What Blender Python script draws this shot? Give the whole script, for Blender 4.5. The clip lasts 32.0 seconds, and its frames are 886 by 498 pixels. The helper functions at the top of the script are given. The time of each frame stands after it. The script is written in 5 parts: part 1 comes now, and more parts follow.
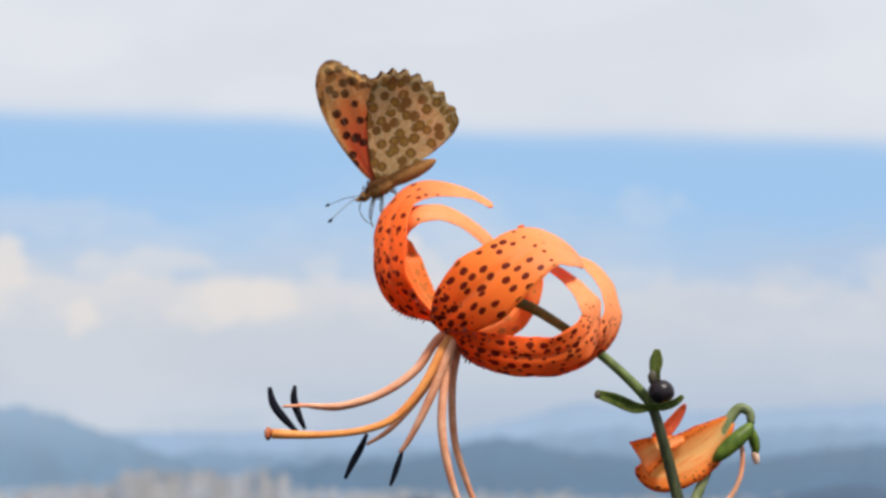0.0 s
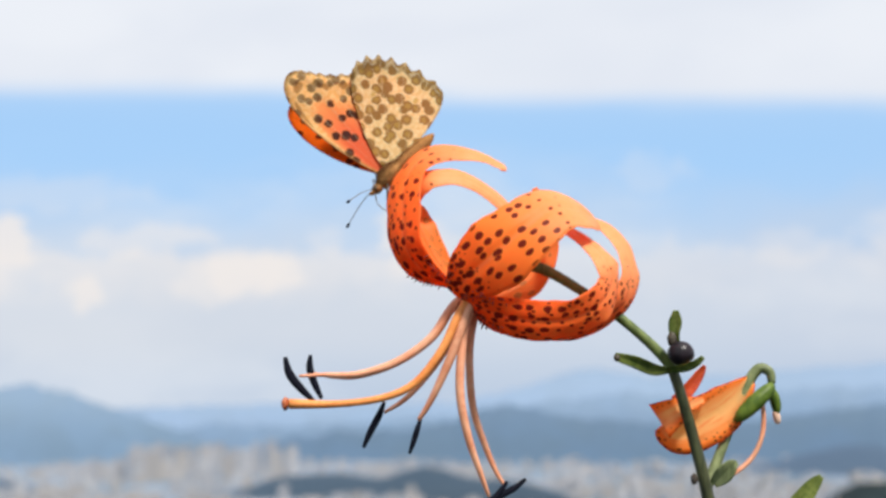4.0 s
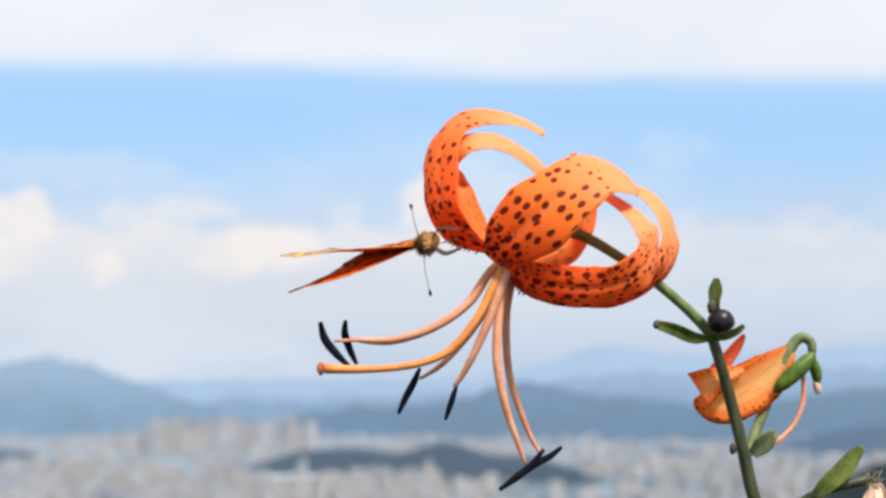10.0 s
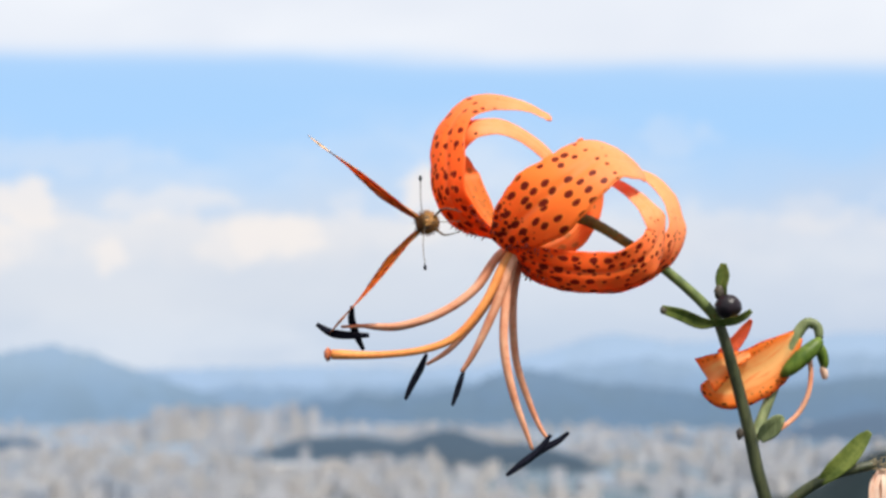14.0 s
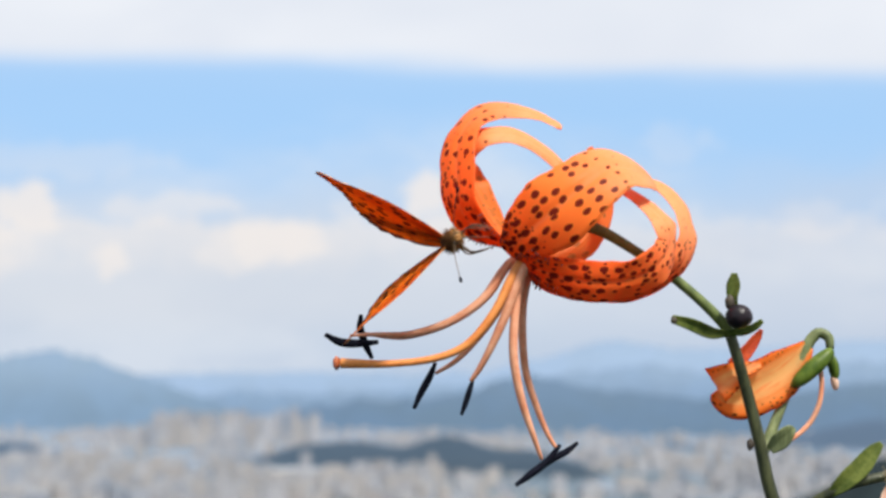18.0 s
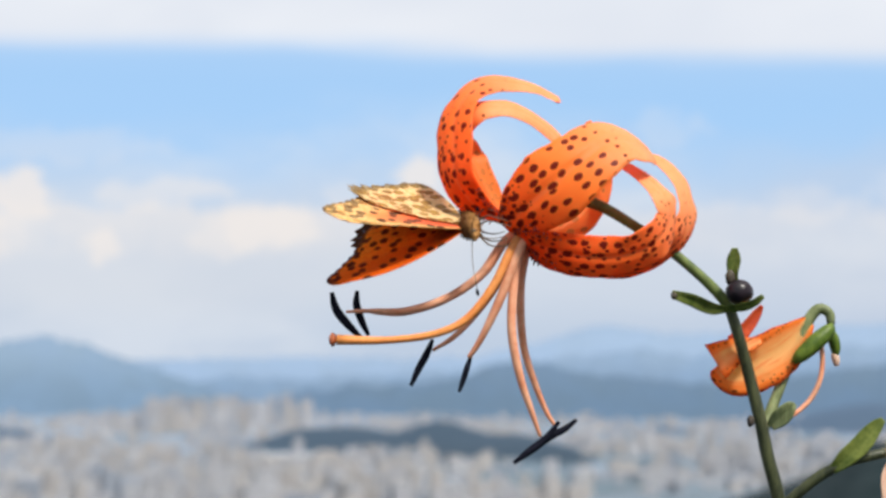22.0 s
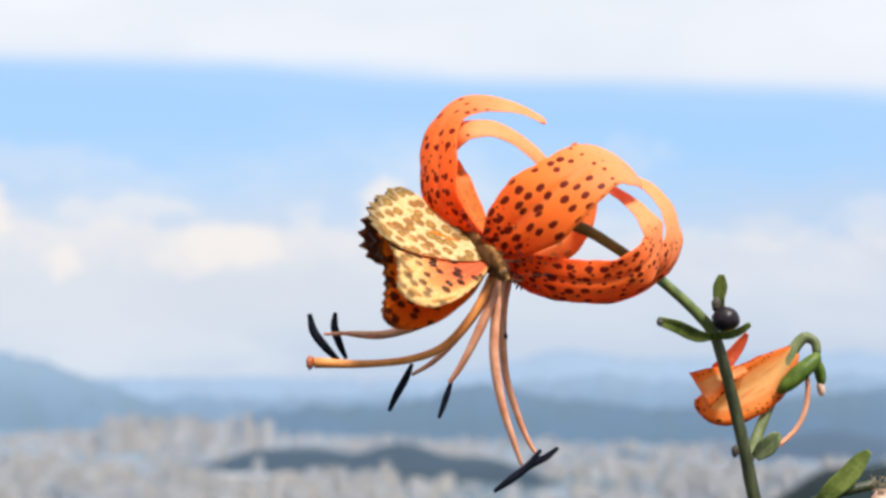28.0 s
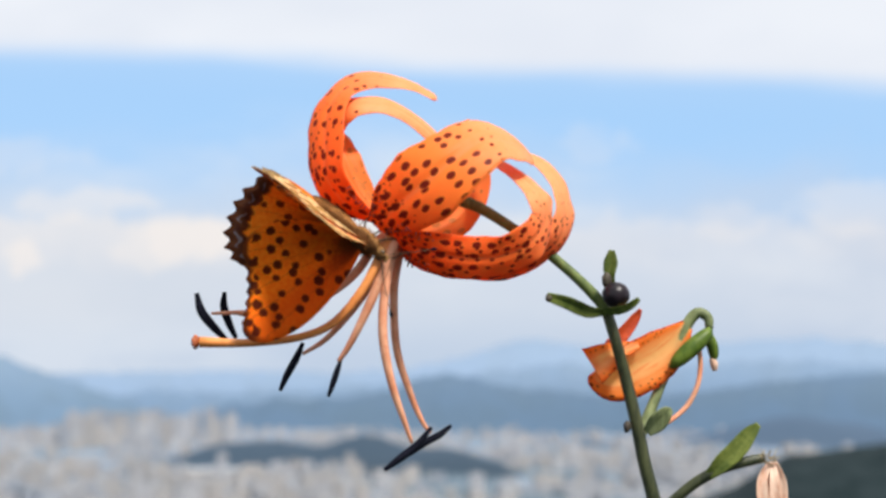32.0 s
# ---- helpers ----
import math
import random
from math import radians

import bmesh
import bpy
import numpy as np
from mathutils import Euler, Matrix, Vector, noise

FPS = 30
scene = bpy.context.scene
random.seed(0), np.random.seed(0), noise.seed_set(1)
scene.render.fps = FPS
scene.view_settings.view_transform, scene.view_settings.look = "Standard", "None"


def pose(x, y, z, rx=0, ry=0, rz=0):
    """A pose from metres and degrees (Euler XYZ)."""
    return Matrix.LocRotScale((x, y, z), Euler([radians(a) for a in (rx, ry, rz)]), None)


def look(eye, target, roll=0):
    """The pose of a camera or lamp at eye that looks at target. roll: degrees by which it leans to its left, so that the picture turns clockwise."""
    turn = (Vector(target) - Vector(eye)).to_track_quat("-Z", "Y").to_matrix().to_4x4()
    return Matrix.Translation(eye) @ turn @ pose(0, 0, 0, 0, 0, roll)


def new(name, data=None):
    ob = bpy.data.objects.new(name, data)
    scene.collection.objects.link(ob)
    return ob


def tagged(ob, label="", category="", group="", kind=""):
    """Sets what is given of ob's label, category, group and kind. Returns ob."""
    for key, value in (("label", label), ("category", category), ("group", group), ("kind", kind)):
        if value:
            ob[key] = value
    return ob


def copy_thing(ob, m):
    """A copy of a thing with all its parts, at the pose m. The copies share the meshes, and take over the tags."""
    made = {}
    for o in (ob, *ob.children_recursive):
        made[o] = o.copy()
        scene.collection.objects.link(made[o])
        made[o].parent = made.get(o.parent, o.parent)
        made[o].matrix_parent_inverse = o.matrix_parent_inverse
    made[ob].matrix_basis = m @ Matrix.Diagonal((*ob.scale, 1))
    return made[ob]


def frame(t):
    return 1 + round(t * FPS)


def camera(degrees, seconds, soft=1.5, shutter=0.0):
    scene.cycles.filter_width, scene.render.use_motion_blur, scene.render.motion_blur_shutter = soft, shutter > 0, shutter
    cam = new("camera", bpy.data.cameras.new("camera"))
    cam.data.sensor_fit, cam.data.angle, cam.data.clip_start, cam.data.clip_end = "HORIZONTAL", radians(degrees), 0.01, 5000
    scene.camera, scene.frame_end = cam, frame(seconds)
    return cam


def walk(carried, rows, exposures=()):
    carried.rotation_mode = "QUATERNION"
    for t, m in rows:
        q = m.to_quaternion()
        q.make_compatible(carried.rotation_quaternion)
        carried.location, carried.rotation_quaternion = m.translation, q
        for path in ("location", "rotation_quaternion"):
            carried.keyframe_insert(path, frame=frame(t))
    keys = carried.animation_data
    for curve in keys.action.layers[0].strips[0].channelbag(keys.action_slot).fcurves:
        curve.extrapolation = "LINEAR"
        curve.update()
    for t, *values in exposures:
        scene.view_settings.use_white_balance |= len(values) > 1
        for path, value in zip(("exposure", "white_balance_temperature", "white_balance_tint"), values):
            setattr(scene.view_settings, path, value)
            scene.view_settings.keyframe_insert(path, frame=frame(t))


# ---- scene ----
# ---- camera and its way ----
from mathutils import Quaternion

cam = camera(40, 32.0, soft=2.9)
cam.data.dof.use_dof = True
cam.data.dof.focus_distance = 0.352
cam.data.dof.aperture_fstop = 12.5

PATH = [
    (0, 0.00794, -0.36596, 1.00371, 0.01516, -0.01599, 1.06281, 0.67),
    (0.5, 0.00733, -0.36514, 1.00284, 0.01476, -0.01517, 1.06194, 0.71),
    (1, 0.00783, -0.36389, 1.00262, 0.01512, -0.01383, 1.06116, 0.56),
    (1.5, 0.00878, -0.3627, 1.00247, 0.01626, -0.01244, 1.05982, 0.32),
    (2, 0.00799, -0.36349, 1.0031, 0.01563, -0.0129, 1.05839, -0.09),
    (2.5, 0.00804, -0.36249, 1.003, 0.01462, -0.01171, 1.05718, -0.16),
    (3, 0.00801, -0.36136, 1.0029, 0.01485, -0.01025, 1.05484, -0.52),
    (3.5, 0.00629, -0.36126, 1.00315, 0.01299, -0.01, 1.05411, -0.58),
    (5.5, 0.0013, -0.3594, 1.00216, 0.00468, -0.00768, 1.05022, -0.19),
    (6, -0.00019, -0.35845, 1.00139, 0.0022, -0.00665, 1.04887, -0.08),
    (6.5, 0.00056, -0.3583, 1.00136, 0.00233, -0.00646, 1.04854, -0.02),
    (7, 0.0013, -0.35723, 1.00176, 0.00287, -0.00526, 1.04804, -0.04),
    (7.5, 0.00117, -0.35791, 1.00144, 0.00244, -0.00592, 1.04754, 0.11),
    (8, 8e-05, -0.35771, 1.00031, 0.00132, -0.00567, 1.04604, 0.15),
    (8.5, 0.00047, -0.35727, 1.0011, 0.0017, -0.00511, 1.04587, -0.11),
    (9, 0.00022, -0.35715, 1.00047, 0.00126, -0.00493, 1.04483, -0.08),
    (9.5, -0.00069, -0.35698, 0.99999, 9e-05, -0.0047, 1.04384, 0.09),
    (10, -0.0004, -0.35643, 1.00045, 0.00017, -0.0041, 1.04393, -0),
    (10.5, -0.00083, -0.35761, 1.0006, -0.00065, -0.00522, 1.04359, 0.03),
    (11, -0.00167, -0.35604, 0.99973, -0.00146, -0.00362, 1.04241, -0.02),
    (11.5, -0.00148, -0.35637, 0.99972, -0.00137, -0.00388, 1.04181, -0.02),
    (12, -0.00044, -0.35551, 1.00006, -0.00035, -0.00295, 1.04163, -0.11),
    (12.5, -5e-05, -0.35528, 0.99966, 2e-05, -0.00266, 1.04069, -0.03),
    (13, 0, -0.355, 1, 0, -0.00235, 1.04077, 0),
    (13.5, -0.00116, -0.35576, 0.99963, -0.00116, -0.00307, 1.04007, 0.02),
    (14, -0.00183, -0.35601, 0.99984, -0.0018, -0.00327, 1.03983, -0.08),
    (14.5, -0.00156, -0.35463, 1.00014, -0.00161, -0.00188, 1.04012, -0.04),
    (16.5, -0.00268, -0.35486, 1.00068, -0.00292, -0.00219, 1.04128, 0.01),
    (17, -0.00301, -0.35527, 1.00087, -0.00311, -0.00262, 1.04171, -0.09),
    (17.5, -0.00332, -0.35576, 1.00052, -0.00368, -0.00319, 1.04198, 0.04),
    (18, -0.00414, -0.35452, 1.00075, -0.00456, -0.00198, 1.04248, 0.14),
    (18.5, -0.00484, -0.35342, 1.0002, -0.00537, -0.0009, 1.04203, 0.31),
    (19, -0.00663, -0.35336, 0.99874, -0.00712, -0.0008, 1.04027, 0.3),
    (19.5, -0.00514, -0.35292, 0.99868, -0.00557, -0.0003, 1.03977, 0.26),
    (20, -0.00339, -0.35224, 1.00009, -0.00336, 0.00053, 1.03983, -0.08),
    (20.5, -0.00456, -0.35263, 0.99953, -0.00431, 0.0002, 1.03873, 0.16),
    (21, -0.00402, -0.35384, 0.99965, -0.00307, -0.00093, 1.03807, -0),
    (21.5, -0.00325, -0.35267, 0.99995, -0.00166, 0.0003, 1.03781, -0.1),
    (22, -0.00558, -0.34978, 0.99843, -0.00371, 0.00324, 1.03586, 0.01),
    (22.5, -0.00669, -0.34981, 0.9976, -0.00475, 0.0033, 1.03419, 0.03),
    (23, -0.00625, -0.34878, 0.99751, -0.00404, 0.00442, 1.03317, -0),
    (23.5, -0.00733, -0.3452, 0.99685, -0.00477, 0.00808, 1.03168, 0.04),
    (24, -0.00924, -0.34332, 0.99617, -0.00671, 0.01003, 1.03031, 0.2),
    (24.5, -0.00709, -0.34379, 0.99606, -0.00407, 0.00956, 1.03007, 0.32),
    (25, -0.00642, -0.34374, 0.99758, -0.00152, 0.00949, 1.03267, -0.03),
    (25.5, -0.00697, -0.34188, 0.99817, -0.00111, 0.01118, 1.03479, 0.11),
    (27.5, -0.00976, -0.34066, 0.99842, 0.00047, 0.01155, 1.04171, 0.82),
    (28, -0.01039, -0.34146, 0.99933, 0.00183, 0.01061, 1.04317, 0.72),
    (28.5, -0.00977, -0.3414, 0.99969, 0.00278, 0.0106, 1.04394, 0.73),
    (29, -0.00865, -0.34112, 0.99895, 0.00302, 0.01086, 1.04368, 0.87),
    (29.5, -0.00672, -0.34055, 0.99893, 0.00683, 0.01138, 1.04352, 0.71),
    (30, -0.00355, -0.33936, 0.99822, 0.01154, 0.01259, 1.04211, 0.54),
    (30.5, -0.00299, -0.33781, 0.99807, 0.01413, 0.01417, 1.04096, 0.48),
    (31, 0.00032, -0.3388, 0.99742, 0.01988, 0.01311, 1.03987, 0.32),
    (31.5, 0.00515, -0.33972, 0.99718, 0.02685, 0.01214, 1.03902, 0.18),
    (32, 0.01021, -0.33989, 0.99584, 0.03327, 0.01193, 1.03724, 0.03),
]
walk(cam, [(t, look((x, y, z), (u, v, w), roll)) for t, x, y, z, u, v, w, roll in PATH],
     exposures=[(0.0, -0.20), (1.0, -0.09), (2.0, 0.00), (3.0, -0.06), (6.0, 0.03), (7.0, -0.02), (8.0, -0.06), (9.0, -0.02), (10.0, 0.03), (11.0, 0.00), (12.0, -0.08), (13.0, -0.03), (14.0, 0.03), (17.0, -0.06), (18.0, -0.03), (19.0, 0.05), (20.0, 0.00), (21.0, -0.08), (22.0, -0.05), (23.0, 0.03), (24.0, -0.02), (25.0, -0.03), (28.0, 0.05), (29.0, 0.03), (30.0, -0.08), (31.0, -0.04), (32.0, 0.00)])


# ---- node helpers ----
def val(nt, socket, v):
    if v is None:
        return
    if hasattr(v, "is_output"):
        nt.links.new(v, socket)
    elif isinstance(v, (tuple, list)) and len(v) == 3 and socket.type == "RGBA":
        socket.default_value = (*v, 1.0)
    else:
        socket.default_value = v


def mth(nt, op, a, b=None, c=None, clamp=False):
    n = nt.nodes.new("ShaderNodeMath")
    n.operation, n.use_clamp = op, clamp
    for s, v in zip(n.inputs, (a, b, c)):
        val(nt, s, v)
    return n.outputs[0]


def step(nt, x, lo, hi):
    """0 below lo, 1 above hi, smooth between; lo may be larger than hi."""
    n = nt.nodes.new("ShaderNodeMapRange")
    n.interpolation_type = "SMOOTHSTEP"
    if lo > hi:
        vals = (hi, lo, 1.0, 0.0)
    else:
        vals = (lo, hi, 0.0, 1.0)
    val(nt, n.inputs[0], x)
    for i in range(4):
        n.inputs[i + 1].default_value = vals[i]
    return n.outputs[0]


def mix(nt, f, a, b):
    n = nt.nodes.new("ShaderNodeMix")
    n.data_type = "RGBA"
    val(nt, n.inputs[0], f), val(nt, n.inputs[6], a), val(nt, n.inputs[7], b)
    return n.outputs[2]


def noise_tex(nt, vec, scale, detail=3.0, rough=0.5, distortion=0.0):
    n = nt.nodes.new("ShaderNodeTexNoise")
    val(nt, n.inputs["Vector"], vec)
    n.inputs["Scale"].default_value, n.inputs["Detail"].default_value = scale, detail
    n.inputs["Roughness"].default_value, n.inputs["Distortion"].default_value = rough, distortion
    return n.outputs["Fac"]


def voronoi(nt, vec, scale, randomness=0.8, two_d=True):
    n = nt.nodes.new("ShaderNodeTexVoronoi")
    n.voronoi_dimensions = "2D" if two_d else "3D"
    val(nt, n.inputs["Vector"], vec)
    n.inputs["Scale"].default_value, n.inputs["Randomness"].default_value = scale, randomness
    return n.outputs["Distance"], n.outputs["Color"]


def uv(nt, name):
    n = nt.nodes.new("ShaderNodeUVMap")
    n.uv_map = name
    return n.outputs[0]


def xyz(nt, v):
    n = nt.nodes.new("ShaderNodeSeparateXYZ")
    nt.links.new(v, n.inputs[0])
    return n.outputs


def vec3(nt, x, y, z=0.0):
    n = nt.nodes.new("ShaderNodeCombineXYZ")
    for s, v in zip(n.inputs, (x, y, z)):
        val(nt, s, v)
    return n.outputs[0]


def object_pos(nt):
    return nt.nodes.new("ShaderNodeTexCoord").outputs["Object"]


def bumped(nt, bsdf, height, strength, distance):
    n = nt.nodes.new("ShaderNodeBump")
    n.inputs["Strength"].default_value, n.inputs["Distance"].default_value = strength, distance
    nt.links.new(height, n.inputs["Height"])
    nt.links.new(n.outputs[0], bsdf.inputs["Normal"])


def material(name, colour=(0.5, 0.5, 0.5), rough=0.6, spec=0.4):
    m = bpy.data.materials.new(name)
    m.use_nodes = True
    nt = m.node_tree
    b = nt.nodes["Principled BSDF"]
    b.inputs["Base Color"].default_value = (*colour, 1)
    b.inputs["Roughness"].default_value = rough
    b.inputs["Specular IOR Level"].default_value = spec
    return m, nt, b


def thin(nt, bsdf, colour, amount):
    """Lets part of the light through, as petals, leaves and wings do."""
    tr = nt.nodes.new("ShaderNodeBsdfTranslucent")
    val(nt, tr.inputs[0], colour)
    ms = nt.nodes.new("ShaderNodeMixShader")
    ms.inputs[0].default_value = amount
    nt.links.new(bsdf.outputs[0], ms.inputs[1])
    nt.links.new(tr.outputs[0], ms.inputs[2])
    nt.links.new(ms.outputs[0], nt.nodes["Material Output"].inputs[0])


# ---- sky and sun ----
SUN_EL, SUN_AZ = 54.0, 152.0      # azimuth from +y towards +x
sun_dir = Vector((math.sin(radians(SUN_AZ)) * math.cos(radians(SUN_EL)), math.cos(radians(SUN_AZ)) * math.cos(radians(SUN_EL)), math.sin(radians(SUN_EL))))
sun = new("sun", bpy.data.lights.new("sun", "SUN"))
sun.data.energy, sun.data.angle, sun.data.color = 5.7, radians(8), (1.0, 0.95, 0.88)
sun.matrix_world = look(sun_dir * 50, (0, 0, 0))


def build_sky():
    w = bpy.data.worlds.new("sky")
    scene.world = w
    w.use_nodes = True
    nt = w.node_tree
    bg = nt.nodes["Background"]
    sky = nt.nodes.new("ShaderNodeTexSky")
    sky.sky_type, sky.sun_disc = "NISHITA", False
    sky.sun_elevation, sky.sun_rotation = radians(SUN_EL), radians(SUN_AZ)
    d = nt.nodes.new("ShaderNodeTexCoord").outputs["Generated"]
    x, y, z = xyz(nt, d)
    # degrees over the plain to the north; the layers of cloud lie level, so their edges run straight
    ahead = mth(nt, "MAXIMUM", y, 0.18)
    az = mth(nt, "MULTIPLY", mth(nt, "DIVIDE", x, ahead), 57.2958)
    el = mth(nt, "MULTIPLY", mth(nt, "DIVIDE", z, ahead), 57.2958)
    p = vec3(nt, mth(nt, "MULTIPLY", az, 0.1), mth(nt, "MULTIPLY", el, 0.22))
    # the clear blue of the sky, deepest well above the haze
    mul = nt.nodes.new("ShaderNodeMix")
    mul.data_type, mul.blend_type = "RGBA", "MULTIPLY"
    mul.inputs[0].default_value = 1.0
    nt.links.new(sky.outputs[0], mul.inputs[6])
    mul.inputs[7].default_value = (0.080, 0.092, 0.108, 1)
    col = mul.outputs[2]
    n_big = noise_tex(nt, p, 1.1, 4.0, 0.55, 0.4)
    n_mid = noise_tex(nt, p, 3.2, 6.0, 0.65, 0.5)
    n_soft = noise_tex(nt, p, 0.55, 3.0, 0.5, 0.3)
    col = mix(nt, 0.78, col, (0.462, 0.74, 1.09))
    # haze: paler towards the horizon
    col = mix(nt, mth(nt, "MULTIPLY", step(nt, mth(nt, "ADD", el, mth(nt, "MULTIPLY", n_big, 5.0)), 15.8, 8.6), 0.88), col, mix(nt, step(nt, az, 5.0, 22.0), (0.665, 0.72, 0.81), (0.605, 0.668, 0.785)))
    col = mix(nt, mth(nt, "MULTIPLY", step(nt, el, 5.5, 0.5), 0.75), col, (0.50, 0.605, 0.765))
    # thin veils in the blue
    veil = mth(nt, "MULTIPLY", step(nt, mth(nt, "ADD", n_soft, mth(nt, "MULTIPLY", n_mid, 0.25)), 0.55, 0.8), mth(nt, "MULTIPLY", step(nt, el, 14.5, 10.5), 0.55))
    col = mix(nt, veil, col, (0.80, 0.84, 0.90))

    n_puff = noise_tex(nt, vec3(nt, mth(nt, "MULTIPLY", az, 0.3), mth(nt, "MULTIPLY", el, 0.36)), 1.6, 6.0, 0.6, 0.3)
    # a bank of cloud over the haze: cream heads, grey below
    head = mth(nt, "ADD", mth(nt, "ADD", 5.6, mth(nt, "MULTIPLY", n_puff, 3.6)), mth(nt, "MULTIPLY", n_big, 1.8))
    under = mth(nt, "SUBTRACT", head, el)
    bank = mth(nt, "MULTIPLY", step(nt, under, -0.12, 0.5), mth(nt, "ADD", 0.28, mth(nt, "MULTIPLY", step(nt, az, 5.0, -3.0), 0.26)))
    cream = mix(nt, step(nt, under, 0.2, 3.2), (0.92, 0.86, 0.82), (0.70, 0.735, 0.80))
    col = mix(nt, mth(nt, "MULTIPLY", bank, step(nt, el, 1.5, 4.5)), col, cream)

    # heaps of cloud: centre (azimuth, elevation), half sizes, strength
    heaps = [(-19.9, 8.6, 2.0, 1.3, 1.0), (-8.2, 7.1, 2.7, 1.1, 0.95), (-10.4, 6.3, 1.6, 0.8, 0.5), (-1.0, 9.3, 0.9, 1.1, 0.95), (-0.2, 8.2, 1.9, 1.3, 0.6),
             (-16.0, 6.1, 1.0, 0.7, 0.8), (-14.2, 8.6, 2.2, 0.7, 0.5), (-4.6, 8.6, 0.8, 0.6, 0.35), (11.0, 11.9, 1.8, 1.0, 0.22), (17.5, 8.2, 2.0, 1.0, 0.3),
             (-18.0, 11.0, 5.5, 0.9, 0.22), (-12.5, 8.9, 3.0, 0.45, 0.5), (-22.5, 6.6, 2.5, 1.6, 0.7), (-26.0, 8.0, 3.0, 1.5, 0.6), (24.0, 9.0, 3.0, 1.4, 0.4)]
    total = 0.0
    wob = mth(nt, "MULTIPLY", mth(nt, "SUBTRACT", n_puff, 0.5), 3.2)
    n_fine = noise_tex(nt, vec3(nt, mth(nt, "MULTIPLY", az, 0.8), mth(nt, "MULTIPLY", el, 1.1)), 1.0, 6.0, 0.62, 0.2)
    lump = mth(nt, "MULTIPLY", mth(nt, "SUBTRACT", n_fine, 0.5), 3.0)
    for a, e, sa, se, k in heaps:
        da = mth(nt, "DIVIDE", mth(nt, "ADD", mth(nt, "SUBTRACT", az, a), wob), sa)
        de = mth(nt, "DIVIDE", mth(nt, "ADD", mth(nt, "SUBTRACT", el, e), mth(nt, "MULTIPLY", wob, 0.5)), se)
        r2 = mth(nt, "ADD", mth(nt, "MULTIPLY", da, da), mth(nt, "MULTIPLY", de, de))
        g = mth(nt, "MULTIPLY", step(nt, mth(nt, "ADD", r2, lump), 1.45, 0.35), k)
        total = g if isinstance(total, float) else mth(nt, "MAXIMUM", total, g)
    col = mix(nt, mth(nt, "MULTIPLY", total, 0.8), col, (0.93, 0.87, 0.83))
    # the high layer of cloud, all over the upper sky
    n_edge = noise_tex(nt, vec3(nt, mth(nt, "MULTIPLY", az, 0.08), mth(nt, "MULTIPLY", el, 0.5)), 1.0, 4.0, 0.55, 0.3)
    edge = mth(nt, "ADD", el, mth(nt, "ADD", mth(nt, "MULTIPLY", mth(nt, "SUBTRACT", n_edge, 0.5), 1.1), mth(nt, "MULTIPLY", mth(nt, "MINIMUM", mth(nt, "MAXIMUM", az, -40.0), 40.0), 0.026)))
    high = mth(nt, "ADD", mth(nt, "MULTIPLY", step(nt, edge, 14.9, 16.5), 0.85), mth(nt, "MULTIPLY", step(nt, edge, 13.6, 17.0), 0.15))
    tone = mix(nt, step(nt, n_soft, 0.3, 0.7), (0.80, 0.835, 0.91), (0.90, 0.92, 0.965))
    col = mix(nt, mth(nt, "MULTIPLY", high, 0.95), col, tone)
    nt.links.new(col, bg.inputs[0])
    bg.inputs[1].default_value = 1.0


build_sky()


